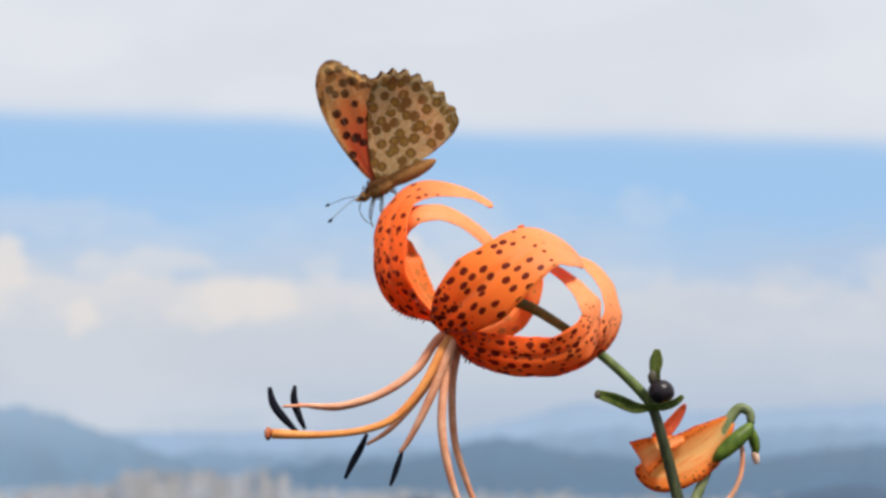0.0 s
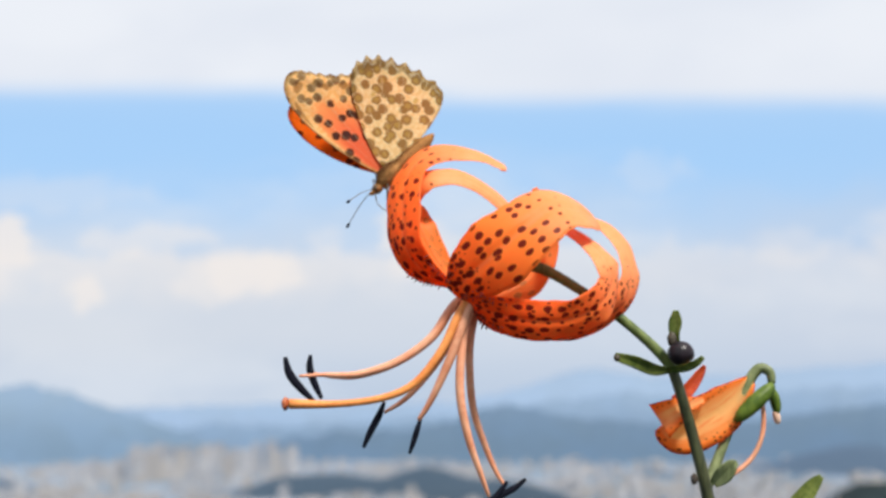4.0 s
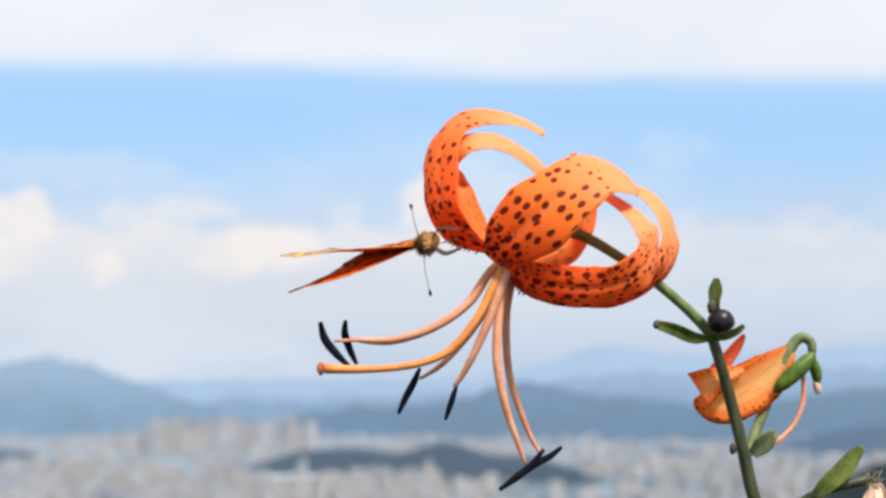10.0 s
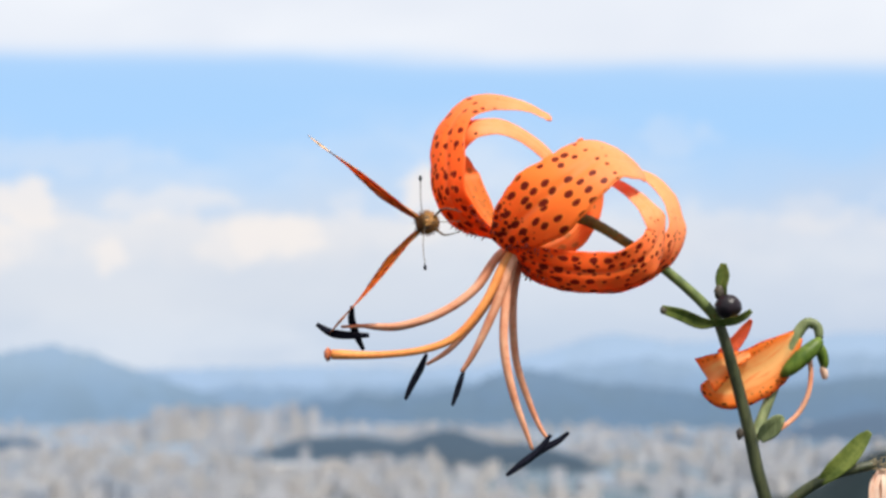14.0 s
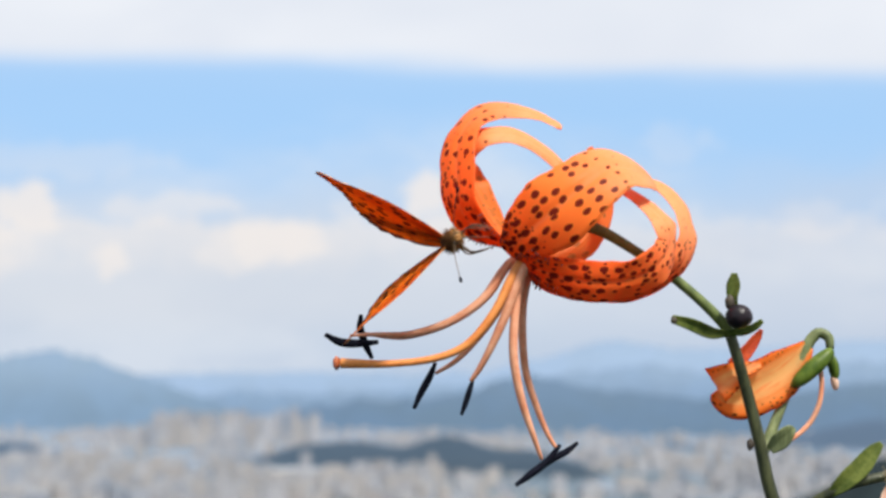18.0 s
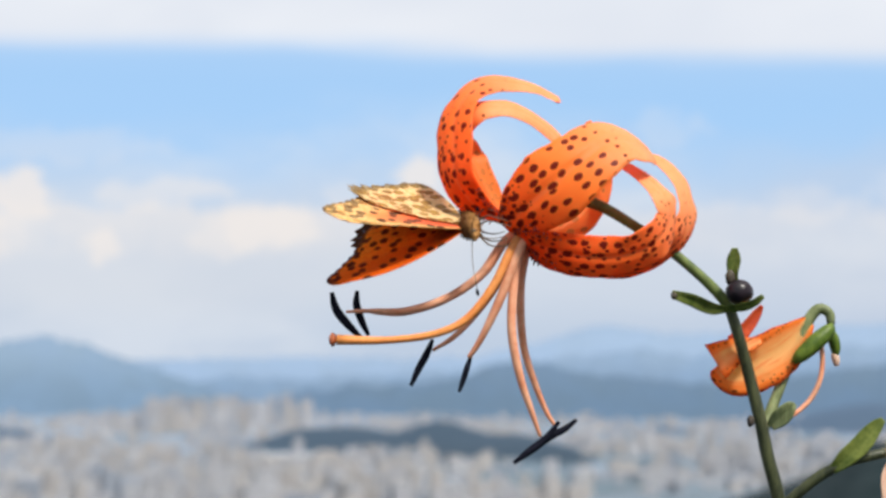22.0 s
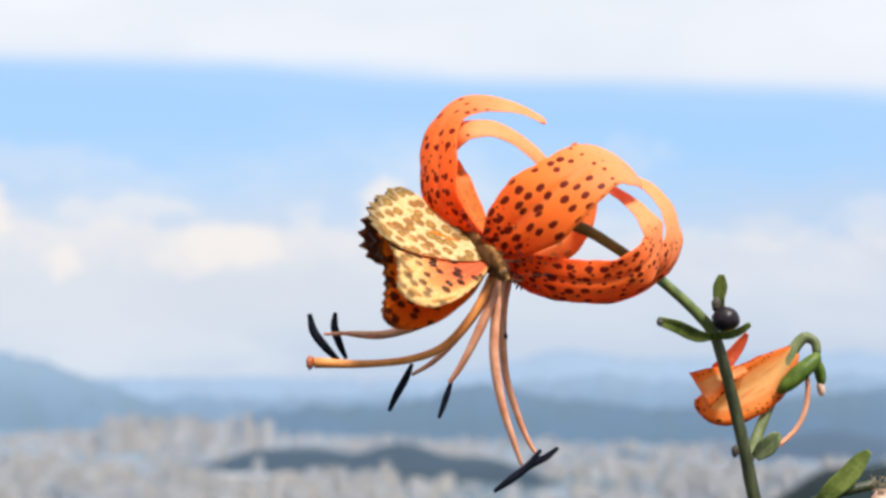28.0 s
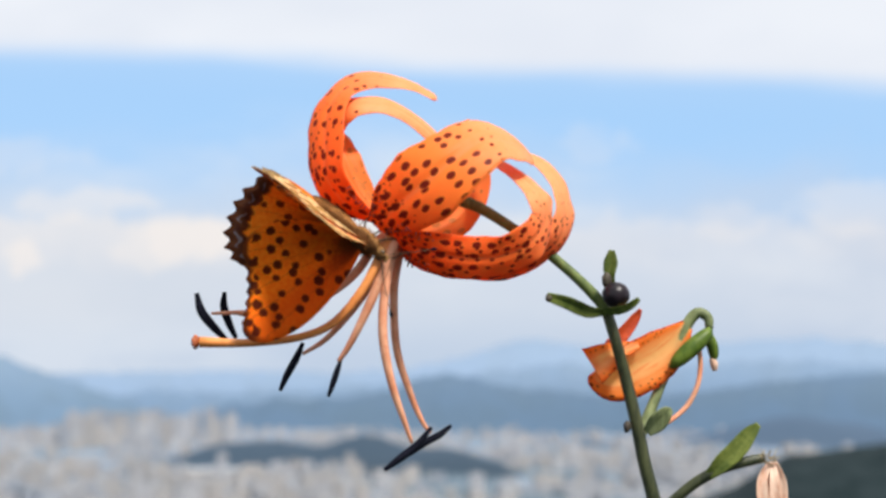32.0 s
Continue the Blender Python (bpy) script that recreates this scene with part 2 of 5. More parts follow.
# ---- materials ----
def petal_material(name, inner, dense=False, last=0.80, full=0.5):
    m, nt, b = material(name, rough=0.42, spec=0.12)
    mm, fr = uv(nt, "mm"), uv(nt, "frac")
    across, along, _ = xyz(nt, fr)
    fine = noise_tex(nt, mm, 0.35, 4.0, 0.6)
    u, v, _ = xyz(nt, mm)
    streak = noise_tex(nt, vec3(nt, mth(nt, "MULTIPLY", u, 1.6), mth(nt, "MULTIPLY", v, 0.06)), 1.0, 3.0, 0.6)
    # red throat to orange; the pale outer part also holds a painted highlight
    base = mix(nt, step(nt, along, 0.36, 0.72), mix(nt, step(nt, along, 0.04, 0.42), (0.96, 0.085, 0.008) if dense else (0.97, 0.115, 0.012), (1.0, 0.205, 0.036) if dense else (1.0, 0.285, 0.045)), (1.0, 0.53, 0.225)) if inner else mix(nt, along, (0.95, 0.26, 0.045), (1.0, 0.42, 0.13))
    base = mix(nt, mth(nt, "MULTIPLY", step(nt, fine, 0.4, 0.75), 0.35), base, (0.98, 0.31, 0.06))
    base = mix(nt, mth(nt, "MULTIPLY", step(nt, streak, 0.5, 0.72), 0.22), base, (0.78, 0.14, 0.02))
    mid = mth(nt, "ABSOLUTE", mth(nt, "SUBTRACT", across, 0.5))
    base = mix(nt, mth(nt, "MULTIPLY", step(nt, mid, 0.05, 0.0), 0.35), base, (0.95, 0.38, 0.15))
    # spots: oval along the petal, fewer towards the tip, small and crowded near the throat
    wav = noise_tex(nt, mm, 0.22, 2.0, 0.5)
    warp = vec3(nt, mth(nt, "ADD", u, mth(nt, "MULTIPLY", wav, 1.2)), mth(nt, "MULTIPLY", mth(nt, "ADD", v, mth(nt, "MULTIPLY", fine, 0.7)), 0.66))
    d1, c1 = voronoi(nt, warp, 0.30 if dense else 0.292, 0.62)
    size, keep, _ = xyz(nt, c1)
    r1 = mth(nt, "MULTIPLY", mth(nt, "ADD", 0.18 if dense else 0.205, mth(nt, "MULTIPLY", size, 0.10 if dense else 0.085)), mth(nt, "MULTIPLY", step(nt, along, 0.70, 0.44), mth(nt, "GREATER_THAN", keep, 0.12)))
    spot = step(nt, mth(nt, "SUBTRACT", r1, d1), -0.022, 0.022)
    d2, c2 = voronoi(nt, vec3(nt, mth(nt, "MULTIPLY", u, 1.15), mth(nt, "MULTIPLY", v, 0.75)) if dense else mm, 0.37 if dense else 0.40, 0.85)
    r2 = mth(nt, "MULTIPLY", 0.17 if dense else 0.27, step(nt, along, last, full) if dense else step(nt, along, 0.24, 0.10))
    spot = mth(nt, "MAXIMUM", spot, step(nt, mth(nt, "SUBTRACT", r2, d2), -0.03, 0.03))
    spot = mth(nt, "MULTIPLY", spot, step(nt, mid, 0.49, 0.45))
    colour = mix(nt, mth(nt, "MULTIPLY", spot, 0.96 if inner else 0.06), base, (0.175, 0.010, 0.006))
    nt.links.new(colour, b.inputs["Base Color"])
    height = mth(nt, "ADD", mth(nt, "MULTIPLY", spot, 0.6), mth(nt, "ADD", mth(nt, "MULTIPLY", streak, 0.9), mth(nt, "MULTIPLY", fine, 0.5)))
    bumped(nt, b, height, 0.35, 0.0004)
    thin(nt, b, mix(nt, mth(nt, "MULTIPLY", spot, 0.92), (1.0, 0.19, 0.008), (0.08, 0.004, 0.003)), 0.50)
    return m


def grained(name, dark, light, scale, rough=0.5, spec=0.4, along=(1, 1, 1), bump=0.0003, thin_part=0.0):
    m, nt, b = material(name, rough=rough, spec=spec)
    x, y, z = xyz(nt, object_pos(nt))
    v = vec3(nt, mth(nt, "MULTIPLY", x, along[0]), mth(nt, "MULTIPLY", y, along[1]), mth(nt, "MULTIPLY", z, along[2]))
    n1 = noise_tex(nt, v, scale, 4.0, 0.6)
    n2 = noise_tex(nt, v, scale * 6, 3.0, 0.6)
    f = step(nt, mth(nt, "ADD", mth(nt, "MULTIPLY", n1, 0.7), mth(nt, "MULTIPLY", n2, 0.3)), 0.32, 0.68)
    c = mix(nt, f, dark, light)
    nt.links.new(c, b.inputs["Base Color"])
    bumped(nt, b, mth(nt, "ADD", n1, mth(nt, "MULTIPLY", n2, 0.4)), 0.3, bump)
    if thin_part:
        thin(nt, b, c, thin_part)
    return m


M_INNER = petal_material("tepal_inner", True)
M_DENSE = petal_material("tepal_inner_dense", True, True)
M_CROWD = petal_material("tepal_inner_crowded", True, True, 0.55, 0.24)
M_OUTER = petal_material("tepal_outer", False)
M_STEM = grained("stem_green", (0.016, 0.022, 0.009), (0.074, 0.082, 0.032), 420, 0.5, 0.4, (1, 1, 0.25))
M_STALK = grained("stalk_green", (0.054, 0.082, 0.019), (0.160, 0.200, 0.054), 260, 0.5, 0.3, (1, 1, 0.25))
M_LEAF = grained("leaf_green", (0.048, 0.080, 0.012), (0.185, 0.220, 0.048), 150, 0.45, 0.22, (1, 1, 1), 0.0003, 0.2)
M_CAPSULE = grained("capsule_green", (0.045, 0.090, 0.010), (0.15, 0.21, 0.028), 150, 0.42, 0.25, (2.5, 1, 1), 0.0006, 0.15)
M_DRYLEAF = grained("bract_dark", (0.03, 0.02, 0.018), (0.07, 0.06, 0.03), 300, 0.6)
M_BULBIL = grained("bulbil_skin", (0.005, 0.004, 0.006), (0.018, 0.010, 0.014), 240, 0.34, 0.3)
M_FILAMENT = grained("filament_orange", (0.66, 0.235, 0.115), (0.84, 0.44, 0.265), 120, 0.4, 0.4, (1, 1, 1), 0.0002, 0.12)
M_STYLE = grained("style_orange", (0.62, 0.185, 0.038), (0.80, 0.31, 0.080), 120, 0.38, 0.4, (1, 1, 1), 0.0002, 0.1)
M_STIGMA = grained("stigma_red", (0.28, 0.06, 0.020), (0.52, 0.16, 0.05), 500, 0.35)
M_ANTHER = grained("anther_black", (0.003, 0.0035, 0.007), (0.010, 0.011, 0.020), 900, 0.8, 0.08, (1, 1, 1), 0.0005)
def withered_material():
    m, nt, b = material("withered_orange", rough=0.5, spec=0.2)
    mm, fr = uv(nt, "mm"), uv(nt, "frac")
    u, v, _ = xyz(nt, mm)
    across, along, _ = xyz(nt, fr)
    streak = noise_tex(nt, vec3(nt, mth(nt, "MULTIPLY", u, 0.85), mth(nt, "MULTIPLY", v, 0.07)), 1.0, 4.0, 0.65, 0.4)
    fine = noise_tex(nt, mm, 0.6, 4.0, 0.6)
    side = mth(nt, "ABSOLUTE", mth(nt, "SUBTRACT", across, 0.5))
    # paler along the middle: a highlight painted into the orange
    c = mix(nt, step(nt, mth(nt, "ADD", side, mth(nt, "MULTIPLY", streak, 0.25)), 0.54, 0.20), (1.0, 0.33, 0.050), (1.0, 0.62, 0.25))
    c = mix(nt, mth(nt, "MULTIPLY", step(nt, streak, 0.50, 0.68), 0.45), c, (0.95, 0.22, 0.025))
    c = mix(nt, mth(nt, "MULTIPLY", step(nt, side, 0.40, 0.49), 0.7), c, (0.70, 0.075, 0.008))
    c = mix(nt, mth(nt, "MULTIPLY", step(nt, along, 0.70, 1.0), 0.45), c, (0.85, 0.13, 0.010))
    d, k = voronoi(nt, mm, 0.55, 0.9)
    rim = step(nt, side, 0.24, 0.42)
    spot = mth(nt, "MULTIPLY", step(nt, d, 0.2, 0.14), rim)
    c = mix(nt, mth(nt, "MULTIPLY", spot, 0.85), c, (0.10, 0.01, 0.006))
    nt.links.new(c, b.inputs["Base Color"])
    bumped(nt, b, mth(nt, "ADD", streak, mth(nt, "MULTIPLY", fine, 0.4)), 0.6, 0.0008)
    thin(nt, b, c, 0.6)
    return m


M_WITHER = withered_material()
M_PALE_STALK = grained("stalk_pale", (0.085, 0.110, 0.042), (0.24, 0.275, 0.12), 300, 0.5, 0.3, (1, 1, 0.3), 0.0003, 0.1)
M_WITHER_RED = grained("withered_red", (0.36, 0.036, 0.012), (0.60, 0.095, 0.024), 150, 0.5, 0.3, (1, 1, 1), 0.0004, 0.2)
M_PALE = grained("withered_pale", (0.70, 0.36, 0.22), (0.90, 0.70, 0.55), 200, 0.6, 0.3, (2.5, 1, 0.6), 0.0006, 0.25)
M_HAIR = grained("dry_hair", (0.16, 0.12, 0.06), (0.40, 0.32, 0.18), 400, 0.7)
M_WART = grained("papilla_red", (0.10, 0.010, 0.006), (0.36, 0.045, 0.014), 500, 0.4)


# ---- mesh helpers ----
LEAN = math.atan2(249, 2154)
SIDE, UPW, AWAY = Vector((1, 0, 0)), Vector((0, -math.sin(LEAN), math.cos(LEAN))), Vector((0, math.cos(LEAN), math.sin(LEAN)))
HEART = Vector((0, -0.355, 1.0)) + AWAY * 0.355     # middle of the flower's plane
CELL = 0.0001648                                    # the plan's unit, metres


def at(x, y, d=0.0):
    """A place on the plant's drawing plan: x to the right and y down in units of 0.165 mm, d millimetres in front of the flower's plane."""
    k = CELL * (1 - d / 355)
    return HEART + SIDE * ((x - 784) * k) + UPW * ((441 - y) * k) - AWAY * (d / 1000)


def facing(n):
    return (SIDE * n[0] + UPW * n[1] - AWAY * n[2]).normalized()


def glide(pts, n):
    """n + 1 rows along a smooth line through rows of numbers."""
    p = [np.array(q, float) for q in pts]
    p = [2 * p[0] - p[1]] + p + [2 * p[-1] - p[-2]]
    out = []
    m = len(p) - 3
    for i in range(n + 1):
        s = min(i / n * m, m - 1e-9)
        k = int(s)
        t = s - k
        a, b, c, d = p[k:k + 4]
        out.append(0.5 * ((2 * b) + (c - a) * t + (2 * a - 5 * b + 4 * c - d) * t * t + (3 * b - a - 3 * c + d) * t ** 3))
    return out


def thing(name, place, label, category, group="", kind=""):
    e = new(name)
    e.location = place
    e["_at"] = tuple(place)
    return tagged(e, label, category, group, kind)


def finish(name, bm, mats, smooth=True):
    me = bpy.data.meshes.new(name)
    bmesh.ops.recalc_face_normals(bm, faces=bm.faces)
    bm.to_mesh(me)
    bm.free()
    for mt in (mats if isinstance(mats, (list, tuple)) else [mats]):
        me.materials.append(mt)
    if smooth:
        me.polygons.foreach_set("use_smooth", [True] * len(me.polygons))
    return me


def part(name, bm, mat, parent, label="", base=None):
    """Links a bmesh, drawn in world places, as one mesh under a thing or a part."""
    root = parent.parent or parent
    off = Vector(root["_at"]) if base is None else Vector(base)
    bmesh.ops.translate(bm, verts=bm.verts, vec=-off)
    ob = new(name, finish(name, bm, mat))
    ob.parent = parent
    return tagged(ob, label)


def tube(pts, radii, sides=10, n=24, bm=None, cap=True):
    """A round bar along a smooth line of world places, with radii along it."""
    bm = bm or bmesh.new()
    line = [Vector(q) for q in glide([tuple(p) for p in pts], n)]
    rad = [float(r[0]) for r in glide([(r,) for r in radii], n)]
    ref = Vector((0.3, -0.8, 0.5)).normalized()
    rings = []
    for i, p in enumerate(line):
        t = (line[min(i + 1, n)] - line[max(i - 1, 0)]).normalized()
        a = (ref - t * ref.dot(t)).normalized()
        b = t.cross(a)
        ref = a
        r = max(rad[i], 1e-5)
        rings.append([bm.verts.new(p + (a * math.cos(2 * math.pi * k / sides) + b * math.sin(2 * math.pi * k / sides)) * r) for k in range(sides)])
    for i in range(n):
        for k in range(sides):
            bm.faces.new((rings[i][k], rings[i][(k + 1) % sides], rings[i + 1][(k + 1) % sides], rings[i + 1][k]))
    if cap:
        bm.faces.new(rings[0][::-1])
        bm.faces.new(rings[-1])
    return bm


def blob(place, axes, bm=None, rough=0.0, seed=0, sub=3):
    """An ellipsoid with three half-axis vectors, slightly uneven."""
    bm = bm or bmesh.new()
    made = bmesh.ops.create_icosphere(bm, subdivisions=sub, radius=1.0)["verts"]
    a, b, c = [Vector(v) for v in axes]
    for v in made:
        q = v.co.copy()
        k = 1 + rough * noise.noise(q * 2.3 + Vector((seed, 0, 0)))
        v.co = Vector(place) + (a * q.x + b * q.y + c * q.z) * k
    return bm


def blade(rows, thick, n=44, m=12, cup=0.0, ruffle=0.0, seed=0):
    """A petal or leaf: rows of (x, y, d, nx, ny, nz, half width) on the plan. Returns a bmesh with inner and outer sides as two materials."""
    bm = bmesh.new()
    l_mm, l_fr = bm.loops.layers.uv.new("mm"), bm.loops.layers.uv.new("frac")
    g = glide(rows, n)
    pos = [at(*r[:3]) for r in g]
    nor = [facing(r[3:6]) for r in g]
    length = [0.0]
    for i in range(n):
        length.append(length[-1] + (pos[i + 1] - pos[i]).length * 1000)
    sides = ([], [])
    info = {}
    for i in range(n + 1):
        t = (pos[min(i + 1, n)] - pos[max(i - 1, 0)]).normalized()
        w = t.cross(nor[i]).normalized()
        nn = w.cross(t).normalized()
        hw = max(g[i][6], 0.6) * CELL
        fade = math.sin(math.pi * min(i / n * 1.15, 1.0))
        for sgn, store in ((1, sides[0]), (-1, sides[1])):
            row = []
            for k in range(m + 1):
                s = 2 * k / m - 1
                edge = abs(s) ** 3
                wave = ruffle * fade * edge * noise.noise(Vector((length[i] * 0.14 + seed * 9.1, s * 0.8, seed)))
                lift = cup * hw * (s * s - 0.35) + 0.10 * hw * math.exp(-(s / 0.12) ** 2) * -1 + wave
                jag = 1 + 0.05 * noise.noise(Vector((length[i] * 0.25, seed * 3.3, s)))
                th = thick * (1 - 0.75 * s * s)
                vert = bm.verts.new(pos[i] + w * (s * hw * jag) + nn * (lift + sgn * th / 2))
                info[vert] = ((s * hw * 1000 + seed * 37.0, length[i] + seed * 53.0), (k / m, i / n))
                row.append(vert)
            store.append(row)
    def face(vs, mi):
        f = bm.faces.new(vs)
        f.material_index = mi
        for lp in f.loops:
            lp[l_mm].uv, lp[l_fr].uv = info[lp.vert]
    top, low = sides
    for i in range(n):
        for k in range(m):
            face((top[i][k], top[i][k + 1], top[i + 1][k + 1], top[i + 1][k]), 0)
            face((low[i][k], low[i + 1][k], low[i + 1][k + 1], low[i][k + 1]), 1)
        face((top[i][0], top[i + 1][0], low[i + 1][0], low[i][0]), 1)
        face((top[i][m], low[i][m], low[i + 1][m], top[i + 1][m]), 1)
    for i in (0, n):
        for k in range(m):
            face((top[i][k], low[i][k], low[i][k + 1], top[i][k + 1]), 1)
    return bm


# ---- land ----
PLAIN = -120.0


def bump_az(az, a, s):
    return math.exp(-((az - a) / s) ** 2)


def land(r, az):
    """Height of the ground at distance r, azimuth in degrees from +y towards +x."""
    drop = PLAIN * (1 - math.exp(-max(r - 0.7, 0) / 160.0))
    p = Vector((r * math.sin(radians(az)) / 300, r * math.cos(radians(az)) / 300, 3.1))
    h = drop + min(r / 300, 1) * 5 * noise.noise(p) + (min(r, 60) / 60) * 1.5 * noise.noise(p * 9)
    hills = [(2100, -6.6, 140, 1.9, 30), (2080, -3.0, 210, 2.4, 34), (2020, 0.5, 240, 2.2, 33), (1950, 4.2, 210, 1.9, 25), (1720, 6.4, 100, 1.4, 16), (2300, -9.3, 70, 1.2, 9),
             (2700, 10.5, 110, 1.6, 14), (2550, -20.0, 160, 2.2, 24), (1750, -13.0, 50, 1.4, 8), (2300, 17.0, 120, 2.0, 14), (3000, 20.0, 260, 4.0, 60)]
    for hr, ha, sr, sa, hh in hills:
        k = math.exp(-((r - hr) / sr) ** 2) * bump_az(az, ha, sa)
        if k > 0.002:
            h += hh * k * (1 + 0.55 * noise.noise(p * 2.6))
    spur = float(np.interp(az, (8, 10, 13, 16, 17.6, 19.2, 24, 50, 60), (0, 14, 36, 47, 60, 82, 84, 84, 0)))
    h += spur * math.exp(-((r - 880) / 190) ** 2) * (1 + 0.1 * noise.noise(p * 3))
    return h


def polar(r, az, z):
    return Vector((r * math.sin(radians(az)), r * math.cos(radians(az)), z))


def build_ground():
    m, nt, b = material("land", rough=0.9, spec=0.1)
    pos = object_pos(nt)
    z = xyz(nt, pos)[2]
    n1, n2 = noise_tex(nt, pos, 0.006, 5.0, 0.6), noise_tex(nt, pos, 0.06, 4.0, 0.6)
    wood = mix(nt, step(nt, n2, 0.35, 0.65), (0.008, 0.016, 0.018), (0.016, 0.026, 0.029))
    town = mix(nt, step(nt, n1, 0.4, 0.62), (0.16, 0.19, 0.22), (0.06, 0.09, 0.10))
    high = step(nt, mth(nt, "ADD", z, mth(nt, "MULTIPLY", n1, 6.0)), -114.0, -106.0)
    nt.links.new(mix(nt, high, town, wood), b.inputs["Base Color"])
    # haze painted in as blue emission: the air's own light, growing with distance
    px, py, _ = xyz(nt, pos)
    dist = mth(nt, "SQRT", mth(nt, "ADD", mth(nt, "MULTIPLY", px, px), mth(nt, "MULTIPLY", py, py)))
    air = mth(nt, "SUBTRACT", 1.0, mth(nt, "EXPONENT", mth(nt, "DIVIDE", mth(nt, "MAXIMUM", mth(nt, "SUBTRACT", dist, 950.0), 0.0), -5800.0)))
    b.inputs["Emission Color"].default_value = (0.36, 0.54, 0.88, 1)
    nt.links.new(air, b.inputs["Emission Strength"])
    rs = [0.0] + [0.3 * 1.19 ** i for i in range(42)]
    rs = [r for r in rs if r < 420] + [420 + 72 * i for i in range(64)]
    azs = [-45 + 0.75 * i for i in range(121)] + [45 + 6 * i for i in range(1, 45)]
    bm = bmesh.new()
    centre = bm.verts.new((0, 0, land(0, 0)))
    prev = None
    for r in rs[1:]:
        ring = [bm.verts.new(polar(r, a, land(r, a))) for a in azs]
        n = len(ring)
        for k in range(n):
            if prev is None:
                bm.faces.new((centre, ring[(k + 1) % n], ring[k]))
            else:
                bm.faces.new((prev[k], prev[(k + 1) % n], ring[(k + 1) % n], ring[k]))
        prev = ring
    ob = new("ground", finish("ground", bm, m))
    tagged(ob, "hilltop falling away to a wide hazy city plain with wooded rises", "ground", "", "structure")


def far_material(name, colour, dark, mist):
    """Woods seen through kilometres of bright air: mostly the air's own light, painted in as emission."""
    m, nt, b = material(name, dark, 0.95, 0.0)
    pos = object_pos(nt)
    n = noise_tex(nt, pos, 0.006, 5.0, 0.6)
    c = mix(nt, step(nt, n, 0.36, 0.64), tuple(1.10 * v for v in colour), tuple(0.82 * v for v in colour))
    # painted haze: paler towards the far crests
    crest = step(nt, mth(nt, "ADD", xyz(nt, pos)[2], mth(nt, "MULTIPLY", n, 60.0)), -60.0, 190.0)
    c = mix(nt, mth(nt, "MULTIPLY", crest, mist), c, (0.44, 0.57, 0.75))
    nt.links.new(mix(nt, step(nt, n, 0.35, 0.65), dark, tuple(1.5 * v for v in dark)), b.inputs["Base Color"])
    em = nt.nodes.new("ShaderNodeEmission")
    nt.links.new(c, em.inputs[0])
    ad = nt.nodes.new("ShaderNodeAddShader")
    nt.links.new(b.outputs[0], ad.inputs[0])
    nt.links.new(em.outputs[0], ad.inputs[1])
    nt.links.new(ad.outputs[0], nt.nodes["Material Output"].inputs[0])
    return m


def ridge(r, depth, line, colour, dark, seed, label, rough=0.10, mist=0.5):
    """A far range of hills: line holds (azimuth, elevation) of its crest."""
    bm = bmesh.new()
    a0, a1 = line[0][0], line[-1][0]
    n = int((a1 - a0) / 0.25)
    rows = []
    for i in range(n + 1):
        a = a0 + (a1 - a0) * i / n
        e = float(np.interp(a, [q[0] for q in line], [q[1] for q in line]))
        e += 1.6 * rough * noise.noise(Vector((a * 0.9, seed, 0))) + 1.3 * rough * noise.noise(Vector((a * 2.6, seed, 5))) + 0.7 * rough * noise.noise(Vector((a * 6.5, seed, 9)))
        top = r * math.tan(radians(e)) + 1
        col = []
        for k, (f, h) in enumerate(((0, 0), (0.18, 0.3), (0.34, 0.66), (0.5, 1.0), (0.75, 0.55), (1, 0))):
            wob = 1 + 0.12 * noise.noise(Vector((a * 1.5, k * 2.0, seed))) * (1 if 0 < k < 3 else 0)
            col.append(bm.verts.new(polar(r + (f - 0.5) * depth, a, PLAIN - 8 + (top - PLAIN + 8) * h * wob)))
        rows.append(col)
    for i in range(n):
        for k in range(5):
            bm.faces.new((rows[i][k], rows[i + 1][k], rows[i + 1][k + 1], rows[i][k + 1]))
    bm.faces.new(rows[0][::-1]), bm.faces.new(rows[-1])
    ob = new("backdrop_hills", finish("backdrop_hills", bm, far_material("far_woods_haze", colour, dark, mist)))
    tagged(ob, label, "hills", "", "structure")


